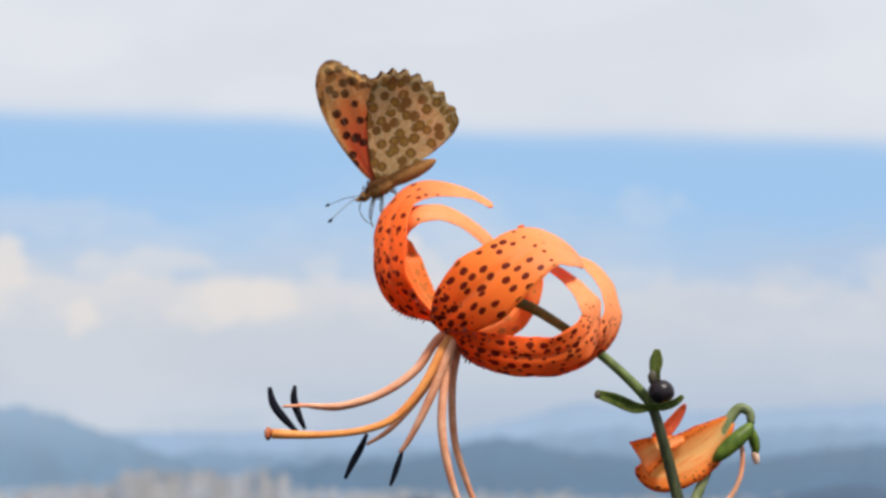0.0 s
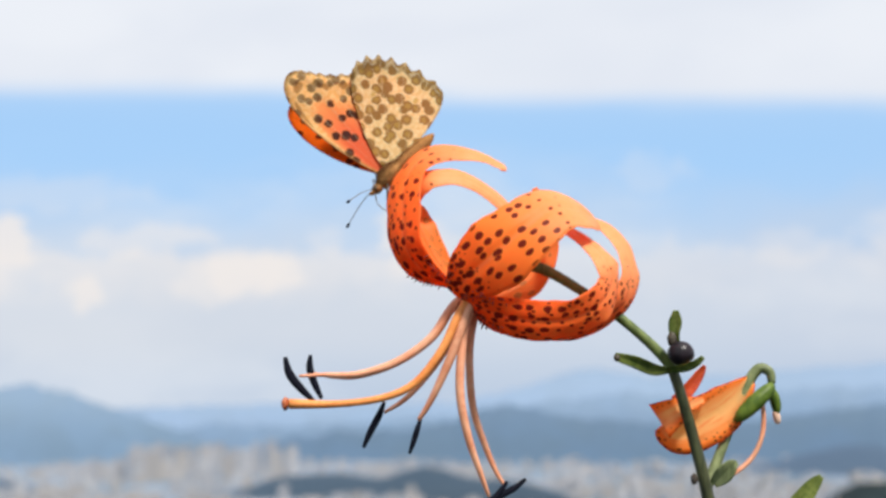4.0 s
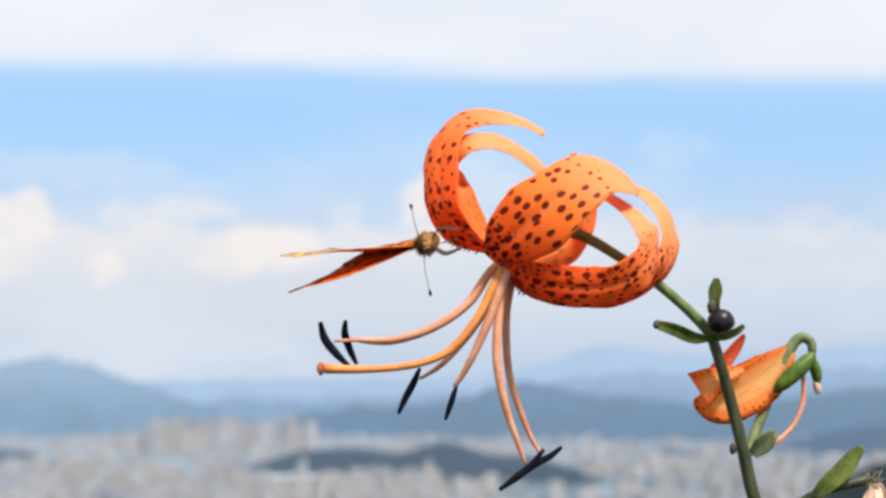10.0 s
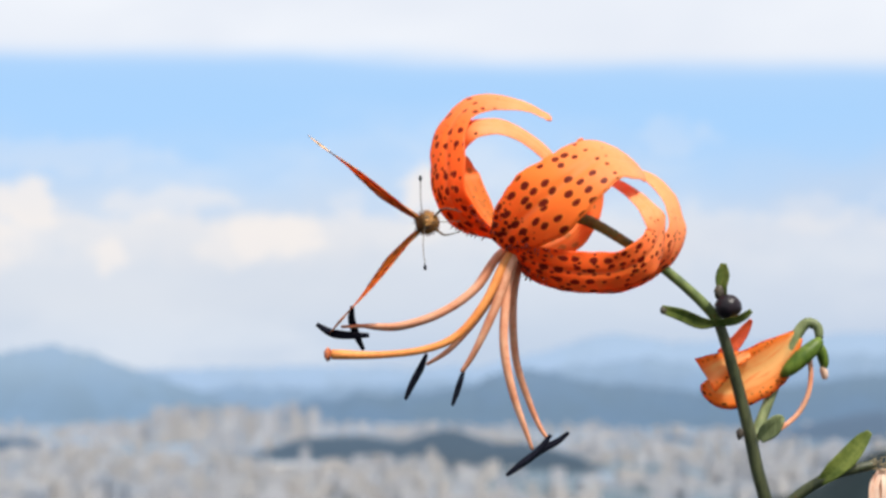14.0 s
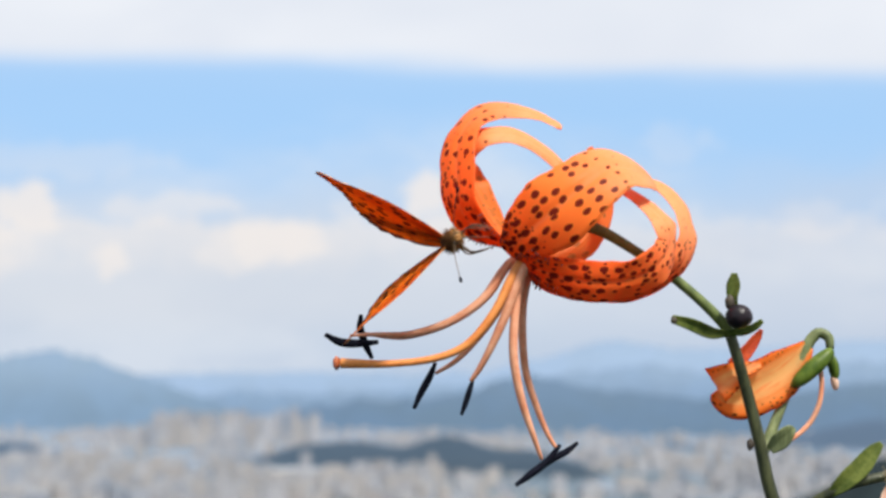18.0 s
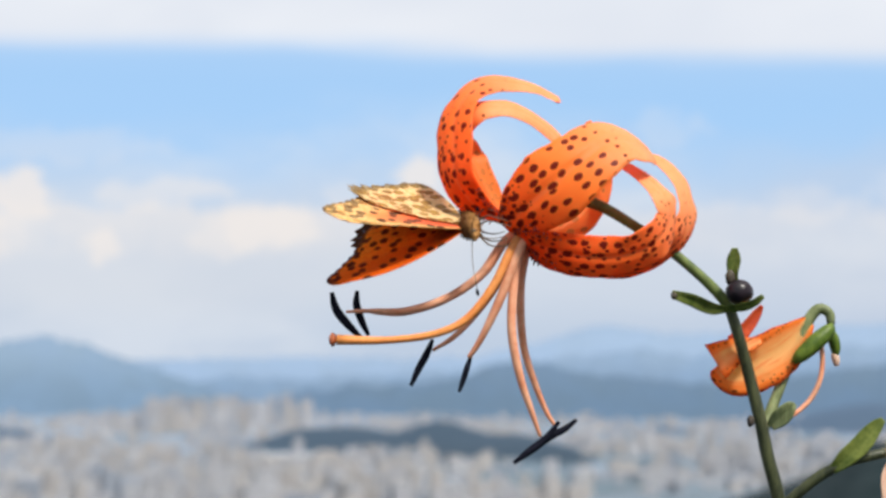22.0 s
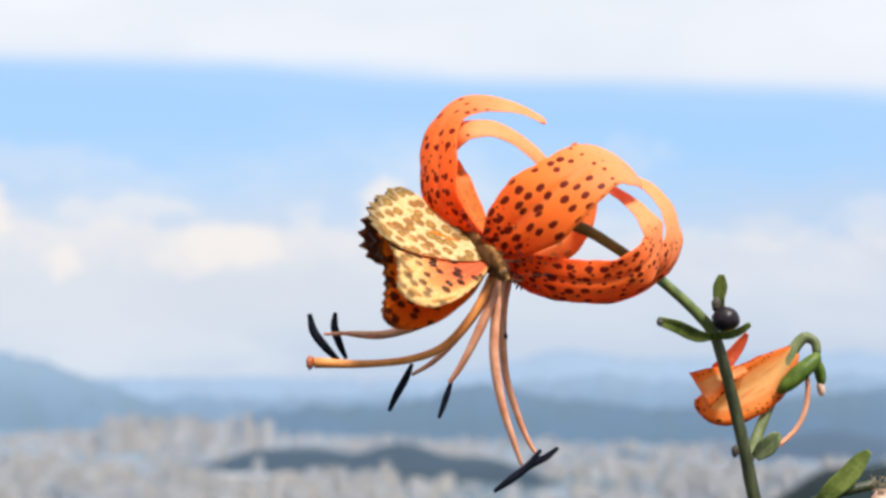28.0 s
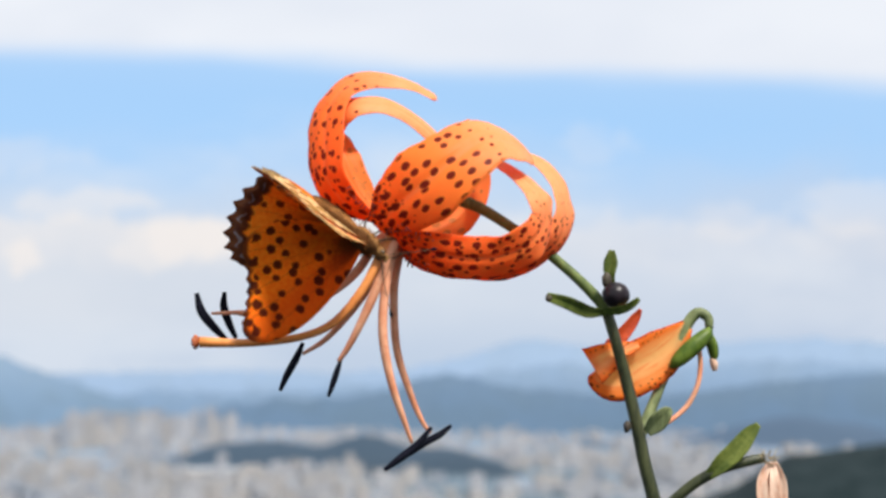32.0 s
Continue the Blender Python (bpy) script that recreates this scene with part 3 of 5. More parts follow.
def build_far():
    # the first colour of each range is its painted blue haze
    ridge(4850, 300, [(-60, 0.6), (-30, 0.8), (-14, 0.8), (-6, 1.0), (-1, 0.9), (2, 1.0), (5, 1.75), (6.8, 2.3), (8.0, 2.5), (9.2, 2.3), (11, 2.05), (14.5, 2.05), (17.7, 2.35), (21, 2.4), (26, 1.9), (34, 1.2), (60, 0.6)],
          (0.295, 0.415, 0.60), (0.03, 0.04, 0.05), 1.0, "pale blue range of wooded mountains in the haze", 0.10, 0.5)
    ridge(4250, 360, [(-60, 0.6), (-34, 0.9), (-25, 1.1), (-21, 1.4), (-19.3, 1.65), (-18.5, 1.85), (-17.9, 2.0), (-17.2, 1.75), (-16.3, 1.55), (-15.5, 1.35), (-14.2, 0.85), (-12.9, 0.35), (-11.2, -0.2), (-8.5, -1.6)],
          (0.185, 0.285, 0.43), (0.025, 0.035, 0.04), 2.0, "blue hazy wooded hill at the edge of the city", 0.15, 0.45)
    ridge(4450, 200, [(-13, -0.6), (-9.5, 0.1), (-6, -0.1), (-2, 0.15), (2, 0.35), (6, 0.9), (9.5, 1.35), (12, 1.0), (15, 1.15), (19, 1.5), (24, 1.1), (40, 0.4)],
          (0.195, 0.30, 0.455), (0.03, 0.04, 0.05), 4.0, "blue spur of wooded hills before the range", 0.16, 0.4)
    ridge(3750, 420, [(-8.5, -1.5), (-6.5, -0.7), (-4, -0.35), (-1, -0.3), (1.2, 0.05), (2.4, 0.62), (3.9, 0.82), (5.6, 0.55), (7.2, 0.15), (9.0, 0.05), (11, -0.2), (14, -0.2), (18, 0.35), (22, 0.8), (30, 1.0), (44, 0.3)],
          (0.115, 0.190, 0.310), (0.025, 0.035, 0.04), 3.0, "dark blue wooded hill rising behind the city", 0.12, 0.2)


build_ground()
build_far()


# ---- city ----
def wall_material(name, colour):
    m, nt, b = material(name, colour, 0.8, 0.2)
    pos = object_pos(nt)
    x, y, z = xyz(nt, pos)
    rnd = nt.nodes.new("ShaderNodeObjectInfo").outputs["Random"]
    isl = nt.nodes.new("ShaderNodeNewGeometry").outputs["Random Per Island"]
    shade = mth(nt, "FRACT", mth(nt, "ADD", rnd, isl))
    floor_ = mth(nt, "FRACT", mth(nt, "MULTIPLY", z, 1 / 3.0))
    bay = mth(nt, "FRACT", mth(nt, "MULTIPLY", mth(nt, "ADD", x, y), 1 / 4.2))
    win = mth(nt, "MULTIPLY", mth(nt, "GREATER_THAN", floor_, 0.55), mth(nt, "GREATER_THAN", bay, 0.42))
    wall = mix(nt, shade, tuple(0.86 * c for c in colour), tuple(min(1.10 * c, 0.9) for c in colour))
    nt.links.new(mix(nt, mth(nt, "MULTIPLY", win, 0.3), wall, (0.22, 0.26, 0.32)), b.inputs["Base Color"])
    return m


WALLS = [wall_material("render_white", (0.325, 0.33, 0.35)), wall_material("render_cream", (0.32, 0.305, 0.295)), wall_material("render_grey", (0.235, 0.26, 0.30))]
M_ROOF = grained("roof_grey", (0.22, 0.23, 0.24), (0.40, 0.40, 0.40), 0.2, 0.85, 0.2)
M_WHITE_ROOF = grained("roof_white", (0.42, 0.43, 0.45), (0.60, 0.60, 0.61), 0.2, 0.7, 0.2)


def box(bm, x0, x1, y0, y1, z0, z1):
    v = [bm.verts.new((x, y, z)) for z in (z0, z1) for x, y in ((x0, y0), (x1, y0), (x1, y1), (x0, y1))]
    for q in ((3, 2, 1, 0), (4, 5, 6, 7), (0, 1, 5, 4), (1, 2, 6, 5), (2, 3, 7, 6), (3, 0, 4, 7)):
        bm.faces.new([v[i] for i in q])


def building_kind(w, d, h, wall, steps, label):
    e = thing("apartment_building", (0, 0, 0), label, "building", "city blocks")
    bm = bmesh.new()
    box(bm, -w / 2, w / 2, -d / 2, d / 2, -14, h)
    if steps:
        box(bm, -w * 0.28, w * 0.22, -d / 2 - 1.5, -d / 2 + 0.3, -14, h - 3)
    ob = new("wall", finish("wall", bm, wall, False))
    ob.parent = e
    bm = bmesh.new()
    box(bm, -w / 2 - 0.3, w / 2 + 0.3, -d / 2 - 0.3, d / 2 + 0.3, h, h + 1.1)
    ob = new("roof", finish("roof", bm, M_ROOF, False))
    ob.parent = e
    bm = bmesh.new()
    box(bm, -w * 0.18, w * 0.05, -d * 0.2, d * 0.25, h + 1.1, h + 4.6)
    ob = new("stair_head", finish("stair_head", bm, wall, False))
    ob.parent = e
    return e


def build_city():
    rng = random.Random(5)
    kinds = []
    for w, d, h, k, s, lab in ((17, 10, 18, 0, True, "white slab apartment block in the hazy city"), (12, 11, 24, 0, True, "tall white apartment tower in the hazy city"),
                               (19, 10, 14, 1, False, "cream slab apartment block in the hazy city"), (13, 12, 11, 2, False, "grey office block in the hazy city"),
                               (24, 15, 8, 2, False, "low grey hall with a flat roof in the city"), (11, 10, 27, 1, True, "slim cream apartment tower in the hazy city")):
        kinds.append(building_kind(w, d, h, WALLS[k], s, lab))
    first = set()
    taken = []
    count = 0
    mesh = [bmesh.new() for _ in WALLS]
    tries = 0
    while tries < 13000:
        tries += 1
        az = rng.uniform(-25, 27)
        r = 1040 + 2900 * rng.random() ** 1.1
        z = land(r, az)
        if z > PLAIN + 5.5 or (az > 7 and r < 1300):
            continue
        p = polar(r, az, z)
        gap = 9 + r * 0.0034
        if any(abs(p.x - q.x) < gap and abs(p.y - q.y) < gap for q in taken):
            continue
        clump = noise.noise(Vector((p.x / 260, p.y / 260, 7.7)))
        if clump < -0.08 and rng.random() < 0.85:
            continue
        taken.append(p)
        tall = 0.5 + 0.5 * max(clump, 0) + (1.0 if -13.5 < az < -6 and r > 2700 else 0)
        turn = rng.choice((-14, -10, 74, 20, 0, 35)) + rng.uniform(-3, 3)
        if r < 2100 and count < 295:
            i = rng.choice((0, 0, 1, 2, 2, 3, 4, 5))
            m = pose(p.x, p.y, p.z, 0, 0, turn)
            if i not in first:
                first.add(i)
                kinds[i].matrix_basis = m
            else:
                copy_thing(kinds[i], m)
            count += 1
        else:
            w, d, h = rng.uniform(9, 24) * (1.5 if -13.5 < az < -6 and r > 2700 else 1), rng.uniform(8, 14), rng.choice((6, 8, 10, 14, 20, 38)) * tall * rng.uniform(0.8, 1.15)
            bm = mesh[rng.choice((0, 0, 0, 1, 1, 2))]
            c, s = math.cos(radians(turn)), math.sin(radians(turn))
            vs = []
            for zz in (p.z - 14, p.z + h):
                for sx, sy in ((-1, -1), (1, -1), (1, 1), (-1, 1)):
                    xx, yy = sx * w / 2, sy * d / 2
                    vs.append(bm.verts.new((p.x + c * xx - s * yy, p.y + s * xx + c * yy, zz)))
            for q in ((4, 5, 6, 7), (0, 1, 5, 4), (1, 2, 6, 5), (2, 3, 7, 6), (3, 0, 4, 7)):
                bm.faces.new([vs[i] for i in q])
    # long white halls
    for az, r, w, turn in ((-6.9, 1800, 118, 4), (-2.2, 3480, 130, -6)):
        hall = thing("warehouse", polar(r, az, land(r, az)), "long white warehouse with a flat roof in the city", "building", "long halls")
        bm = bmesh.new()
        box(bm, -w / 2, w / 2, -16, 16, -14, 11)
        ob = new("wall", finish("wall", bm, WALLS[0], False))
        ob.parent = hall
        bm = bmesh.new()
        box(bm, -w / 2 - 0.4, w / 2 + 0.4, -16.4, 16.4, 11, 12.4)
        ob = new("roof", finish("roof", bm, M_WHITE_ROOF, False))
        ob.parent = hall
        hall.rotation_euler.z = radians(turn)
    for i, k in enumerate(kinds):
        if i not in first:
            k.location = polar(1500 + 40 * i, -24 + i, land(1500 + 40 * i, -24 + i))
    for bm, wall, lab in zip(mesh, WALLS, ("white", "cream", "grey")):
        ob = new("city_blocks", finish("city_blocks", bm, wall, False))
        tagged(ob, "countless %s apartment blocks across the hazy city plain" % lab, "buildings", "", "stuff")


build_city()


# ---- the lily ----
def build_lily():
    foot = at(1352, 900, -2) + Vector((0.05, 0.03, 0))
    foot.z = land(foot.xy.length, math.degrees(math.atan2(foot.x, foot.y)))
    lily = thing("tiger_lily", foot, "tiger lily with a spotted orange bloom on a dark green stem", "flower")

    def bar(name, rows, radii, mat, parent=lily, label="", n=24, sides=10):
        return part(name, tube([at(*r) for r in rows], [r * CELL for r in radii], sides, n), mat, parent, label)

    # stem: from the ground up to the fork, then the bent flower stalk
    top = [at(1347, 900, -2), at(1331, 840, -2), at(1316, 770, -2), at(1296, 690, -2), at(1278, 625, -1), at(1262, 575, -1)]
    down = (top[0] - top[1]).normalized()
    low = []
    for q in (0.80, 0.55, 0.32, 0.17, 0.085, 0.04, 0.015):
        f = min(q / 0.80, 1.0) ** 1.3
        low.append((top[0] + down * q).lerp(foot - Vector((0, 0, 0.02)), f))
    part("stem", tube(low + top, [r * CELL for r in (26, 25, 22, 19, 16, 13.5, 12.5, 12, 11.6, 11, 10.5, 10, 9.5)], 12, 96), M_STEM, lily, "dark green ribbed stem")
    bar("flower_stalk", [(1268, 585, -1), (1248, 557, -1), (1205, 515, -2), (1150, 470, -3), (1100, 436, -4), (1037, 399, -4), (985, 385, -3), (940, 395, 0)], [10, 10, 9, 9, 9, 10, 11, 12], M_STALK, label="bent green flower stalk")

    # tepals
    two = [M_INNER, M_OUTER]
    A = [(864, 424, 4, -.4, -.75, .5, 14), (814, 396, 6, -.5, -.4, .75, 31), (783, 350, 7, -.65, -.1, .75, 36), (780, 300, 5, -.6, .1, .8, 38), (781, 252, 1, -.6, .25, .75, 37), (800, 210, -4, -.45, .6, .65, 32),
         (843, 184, -8, -.05, .8, .6, 30), (892, 187, -9, .25, .8, .55, 26), (928, 196, -9, .4, .7, .55, 17), (948, 205, -8, .4, .65, .6, 13), (957, 211, -7, .5, .55, .65, 13), (962, 218, -6, .6, .3, .7, 6)]
    B = [(866, 412, 1, -.4, -.4, -.6, 12), (838, 372, -1, -.4, 0, -.9, 24), (815, 325, -3, -.4, .1, -.9, 27), (804, 296, -5, -.6, .2, -.75, 25), (799, 266, -4, -.6, .4, .6, 22), (811, 241, -2, -.3, .6, .75, 26), (834, 229, -2, -.1, .7, .7, 25),
         (873, 228, -3, .2, .7, .68, 22), (918, 246, -4, .45, .6, .66, 19), (965, 284, -6, .55, .5, .66, 17), (985, 312, -10, .6, .6, .5, 6)]
    C = [(868, 436, 8, -.3, -.4, .85, 16), (900, 406, 12, -.15, -.05, .98, 49), (950, 364, 15, -.05, .2, .97, 66), (1000, 321, 14, 0, .45, .88, 60), (1052, 285, 9, .15, .75, .66, 56),
         (1093, 288, 3, .45, .72, .52, 50), (1119, 303, -5, .6, .62, .45, 32), (1134, 320, -10, .75, .5, .2, 7)]
    D = [(885, 448, 5, -.3, -.8, .5, 14), (945, 474, 10, -.15, -.45, .85, 33), (1010, 488, 12, 0, -.28, .95, 37), (1078, 486, 13, .15, -.25, .94, 35), (1130, 462, 13, .45, -.2, .85, 36),
         (1155, 425, 9, .75, .1, .65, 32), (1147, 384, 8, .6, .4, .7, 30), (1114, 350, 2, .45, .55, .7, 24), (1080, 326, -5, .4, .6, .65, 20), (1046, 308, -12, .4, .75, .5, 7)]
    E = [(880, 452, 0, -.3, -.85, .3, 12), (950, 499, -1, -.1, -.9, .4, 32), (1040, 513, -1, .05, -.9, .4, 38), (1120, 498, 0, .35, -.75, .5, 38), (1174, 460, 1, .75, -.35, .6, 36),
         (1189, 408, -1, .8, .15, .6, 31), (1175, 354, -5, .7, .5, .6, 29), (1140, 318, -9, .45, .75, .55, 22), (1094, 304, -12, .2, .85, .5, 9)]
    F = [(880, 436, -3, -.3, -.5, -.8, 12), (945, 446, -11, 0, -.3, -.95, 26), (1003, 418, -16, .2, .0, -1, 30), (1034, 362, -18, .3, .1, -1, 26), (1034, 300, -18, .2, .4, -.9, 14), (1016, 251, -14, -.2, .7, -.7, 6)]
    for rows, cup, ruf, seed in ((A, -.12, .0009, 1), (B, -.14, .0007, 2), (C, -.10, .0011, 3), (D, -.14, .0022, 4), (E, -.12, .0018, 5), (F, -.12, .0008, 6)):
        part("tepal", blade(rows, 0.00055, 56, 14, cup, ruf, seed), [M_DENSE, M_OUTER] if seed in (4, 5) else [M_CROWD, M_OUTER] if seed == 1 else two, lily, "spotted orange recurved tepal")

    # small red papillae round the throat
    rng = random.Random(3)
    bm = bmesh.new()
    for rows, lo, hi in ((A, 0.02, 0.13), (C, 0.02, 0.14), (D, 0.02, 0.15), (E, 0.02, 0.11)):
        g = glide(rows, 100)
        for _ in range(60):
            i = int(rng.uniform(lo, hi) * 100)
            p, q = at(*g[i][:3]), at(*g[i + 1][:3])
            nn = facing(g[i][3:6])
            w = (q - p).normalized().cross(nn)
            side = rng.choice((-1, 1)) * rng.uniform(0.55, 0.99)
            s = p + w * side * g[i][6] * CELL - nn * 0.0002
            tip = s + nn * rng.uniform(.0006, .0014) + w * side * .0004
            tube([s, s.lerp(tip, .5), tip], [.00022, .0002, .00009], 5, 2, bm)
    tagged(part("papilla", bm, M_WART, lily, "dark red warts round the flower's throat"), kind="stuff")

    # pistil and stamens
    style = bar("pistil", [(905, 440, 4), (880, 475, 6), (848, 540, 9), (800, 598, 11), (742, 624, 12), (660, 634, 12), (575, 633, 12)], [9, 8.5, 7.5, 7, 6.5, 6.5, 9], M_STYLE, label="long curved orange style")
    part("stigma", blob(at(568, 633, 12), (SIDE * .0010, UPW * .0019, AWAY * .0019), rough=.3), M_STIGMA, style, "rounded red stigma")
    fil = [([(895, 440, 0), (868, 462, 3), (832, 515, 4), (772, 558, 4), (700, 581, 3), (640, 582, 2), (592, 584, 2)], [8, 8, 8, 7.5, 6, 4, 2.5], [(567, 550, 2), (575, 580, 2), (595, 606, 2), (619, 630, 2)]),
           ([(895, 440, -3), (862, 470, -3), (826, 520, -4), (766, 562, -5), (700, 584, -5), (655, 586, -5), (618, 580, -5)], [8, 8, 7.5, 7, 6, 4, 2.5], [(612, 547, -5), (611, 572, -5), (620, 600, -5), (632, 625, -5)]),
           ([(905, 445, 0), (886, 475, 1), (850, 545, 0), (815, 592, -2), (780, 628, -4), (744, 651, -5)], [8, 8, 7, 6, 5, 3], [(744, 632, -5), (733, 658, -5), (718, 686, -5), (706, 713, -5)]),
           ([(908, 446, 4), (892, 478, 6), (866, 548, 7), (842, 602, 7), (822, 640, 6), (806, 664, 5)], [9, 9, 8.5, 7, 5.5, 4], [(810, 660, 5), (803, 682, 5), (796, 704, 5), (789, 724, 5)]),
           ([(910, 448, 2), (895, 480, 4), (884, 540, 6), (881, 620, 8), (896, 700, 8), (918, 765, 7), (931, 802, 6)], [8, 8, 8, 8, 7, 5, 3], [(885, 848, 6), (912, 828, 6), (940, 806, 6), (964, 776, 6)]),
           ([(914, 448, -2), (905, 485, -2), (897, 545, -3), (902, 640, -5), (925, 715, -6), (945, 762, -6), (960, 785, -6)], [8, 8, 7.5, 7, 6, 4.5, 3], [(925, 822, -6), (954, 800, -6), (976, 788, -6), (996, 772, -6)])]
    anthers = []
    for (rows, rad, an), fat in zip(fil, (7.4, 6.8, 6.6, 5.2, 6.6, 6.2)):
        f = bar("filament", rows, rad, M_FILAMENT, label="curved pale orange filament", n=32)
        anthers.append(part("anther", tube([at(*r) for r in an], [0.5 * fat * CELL, fat * CELL, 0.95 * fat * CELL, 0.5 * fat * CELL], 10, 16), M_ANTHER, f, "dark black pollen-dusted anther"))

    # bulbil and leaves at the fork
    part("bulbil", blob(at(1279, 549, 4), (SIDE * .0039, UPW * .0036, AWAY * .0037), rough=.08), M_BULBIL, lily, "shiny black bulbil in the leaf's armpit")
    lf = [M_LEAF, M_LEAF]
    def leaf(name, rows, label="narrow green leaf", mats=lf, thick=.0006, cup=.3):
        return part(name, blade(rows, thick, 24, 8, cup, .0003, len(rows) + rows[0][0] * .01), mats, lily, label)
    leaf("leaf", [(1272, 530, 2, -.5, 0, .8, 6), (1268, 512, 2, -.4, 0, .9, 10), (1270, 492, 2, -.4, .1, .9, 12), (1271, 472, 2, -.4, .2, .9, 5)], "short upright green bract")
    part("bract_base", blob(at(1263, 524, 3), (SIDE * .0014, UPW * .0022, AWAY * .0012), rough=.2), M_DRYLEAF, lily, "dark dry bract scale")
    leaf("leaf", [(1262, 580, 2, 0, -.4, .9, 5), (1230, 577, 5, 0, -.3, .9, 11), (1195, 563, 8, 0, -.2, .95, 11), (1160, 553, 10, 0, 0, 1, 7)])
    leaf("leaf", [(1255, 577, 3, 0, -.4, .9, 6), (1285, 575, 6, 0, -.4, .9, 8), (1305, 567, 8, 0, -.2, .9, 7), (1320, 556, 9, 0, 0, 1, 4)])
    part("leaf_tip", blob(at(1164, 556, 10.6), (SIDE * .0009, UPW * .0010, AWAY * .0006), rough=.3), M_DRYLEAF, lily, "brown withered leaf tip")

    # withered bloom beside the stem
    bar("withered_stalk", [(1322, 790, -3), (1340, 745, -6), (1362, 690, -8), (1385, 640, -10), (1402, 598, -11), (1420, 578, -11), (1438, 586, -10), (1441, 606, -9)], [10, 9.5, 9, 9.5, 10, 10, 9, 7], M_PALE_STALK, label="hooked green stalk of a spent bloom")
    wm = [M_WITHER, M_WITHER]
    leaf("withered_tepal", [(1402, 600, -10, .1, .4, .9, 12), (1362, 642, -8, 0, .1, 1, 40), (1320, 670, -7, -.1, 0, 1, 46), (1282, 688, -7, -.2, -.2, .95, 44), (1260, 684, -7, -.4, -.1, .9, 36), (1248, 672, -8, -.5, 0, .85, 24)], "drooping withered orange tepal", wm, .0005, .35)
    leaf("withered_tepal", [(1318, 634, -6, -.1, .3, .95, 6), (1286, 644, -5, -.2, .2, .95, 17), (1260, 658, -4, -.35, .1, .9, 28), (1238, 671, -5, -.5, 0, .85, 36)], "spotted fin of the withered orange tepal", wm, .0005, .2)
    leaf("withered_tepal", [(1268, 638, -10, .3, .3, .9, 14), (1292, 612, -11, .4, .2, .9, 13), (1310, 588, -12, .4, .1, .9, 10), (1320, 572, -12, .4, 0, .9, 4)], "curled red withered tepal", [M_WITHER_RED, M_WITHER_RED], .0005, .3)
    part("capsule", tube([at(1374, 672, -5), at(1388, 660, -4), at(1412, 638, -4), at(1436, 616, -5), at(1442, 606, -6)], [5 * CELL, 12.5 * CELL, 15 * CELL, 12 * CELL, 5 * CELL], 12, 18), M_CAPSULE, lily, "green seed capsule")
    part("capsule", tube([at(1438, 612, -9), at(1445, 630, -9), at(1449, 648, -9), at(1449, 660, -9)], [6 * CELL, 10 * CELL, 9 * CELL, 5 * CELL], 10, 14), M_CAPSULE, lily, "green seed capsule")
    part("withered_tip", tube([at(1447, 656, -9), at(1450, 668, -9), at(1451, 678, -9)], [6 * CELL, 7 * CELL, 4 * CELL], 8, 8), M_PALE, lily, "pale orange withered tip")
    bar("withered_style", [(1424, 640, -7), (1426, 672, -7), (1421, 705, -6), (1404, 738, -6), (1375, 764, -5), (1342, 782, -4)], [4.5, 4.5, 4.5, 4.5, 4, 3], M_FILAMENT, label="thin curved withered style")
    leaf("leaf", [(1335, 785, 0, 0, .3, .9, 8), (1352, 768, 2, .1, .3, .9, 16), (1368, 752, 3, .1, .3, .9, 12), (1378, 746, 3, .1, .3, .9, 4)], "small pale green leaf at the fork", [M_PALE_STALK, M_PALE_STALK])
    part("bud_scar", blob(at(1300, 775, 0), (SIDE * .0010, UPW * .0016, AWAY * .0010), rough=.5), M_DRYLEAF, lily, "dry brown bud scar")

    # lower side branch with its leaf and hairy withered bud
    bar("side_stalk", [(1345, 935, -2), (1385, 900, 2), (1420, 872, 4), (1465, 848, 6), (1510, 836, 7), (1540, 830, 7)], [9, 9.5, 9.5, 9.5, 9, 8], M_STEM, label="dark green side stalk")
    leaf("leaf", [(1442, 862, 6, -.3, .2, .9, 7), (1464, 842, 8, -.3, .2, .9, 14), (1494, 814, 9, -.3, .2, .9, 16), (1516, 787, 9, -.3, .2, .9, 12), (1531, 772, 9, -.3, .2, .9, 5)], "broad glossy green leaf")
    for k in range(4):
        x = 1533 + k * 11
        leaf("withered_tepal", [(1550 + k * 3, 838, 7 + k % 2, 0, 0, 1, 5), (x + 4, 870, 9 - k % 2 * 3, .1, .1, 1, 9), (x + 6, 915, 9 - k % 2 * 3, .1, 0, 1, 10), (x + 5, 955, 8, .1, 0, 1, 4)], "pale withered tepal hanging down", [M_PALE, M_PALE], .0005, .4)
    bm = bmesh.new()
    for _ in range(40):
        s = at(1548 + rng.uniform(-12, 12), 832 + rng.uniform(-8, 10), 8 + rng.uniform(-2, 2))
        e = s + Vector((rng.uniform(-1, 1), rng.uniform(-1, 1), rng.uniform(-.4, 1))) * .0026
        tube([s, s.lerp(e, .5), e], [.00014, .00012, .00005], 4, 2, bm)
    tagged(part("bud_hair", bm, M_HAIR, lily, "dry brown hair on the withered bud"), kind="stuff")
    return anthers[0], at(593, 587, 2) - foot


brushed_anther, anther_joint = build_lily()


# ---- the butterfly ----
def white(nt, w, seed):
    """Three random numbers for each whole number w."""
    n = nt.nodes.new("ShaderNodeTexWhiteNoise")
    n.noise_dimensions = "1D"
    nt.links.new(mth(nt, "ADD", mth(nt, "FLOOR", w), seed * 31.7), n.inputs["W"])
    return xyz(nt, n.outputs["Color"])


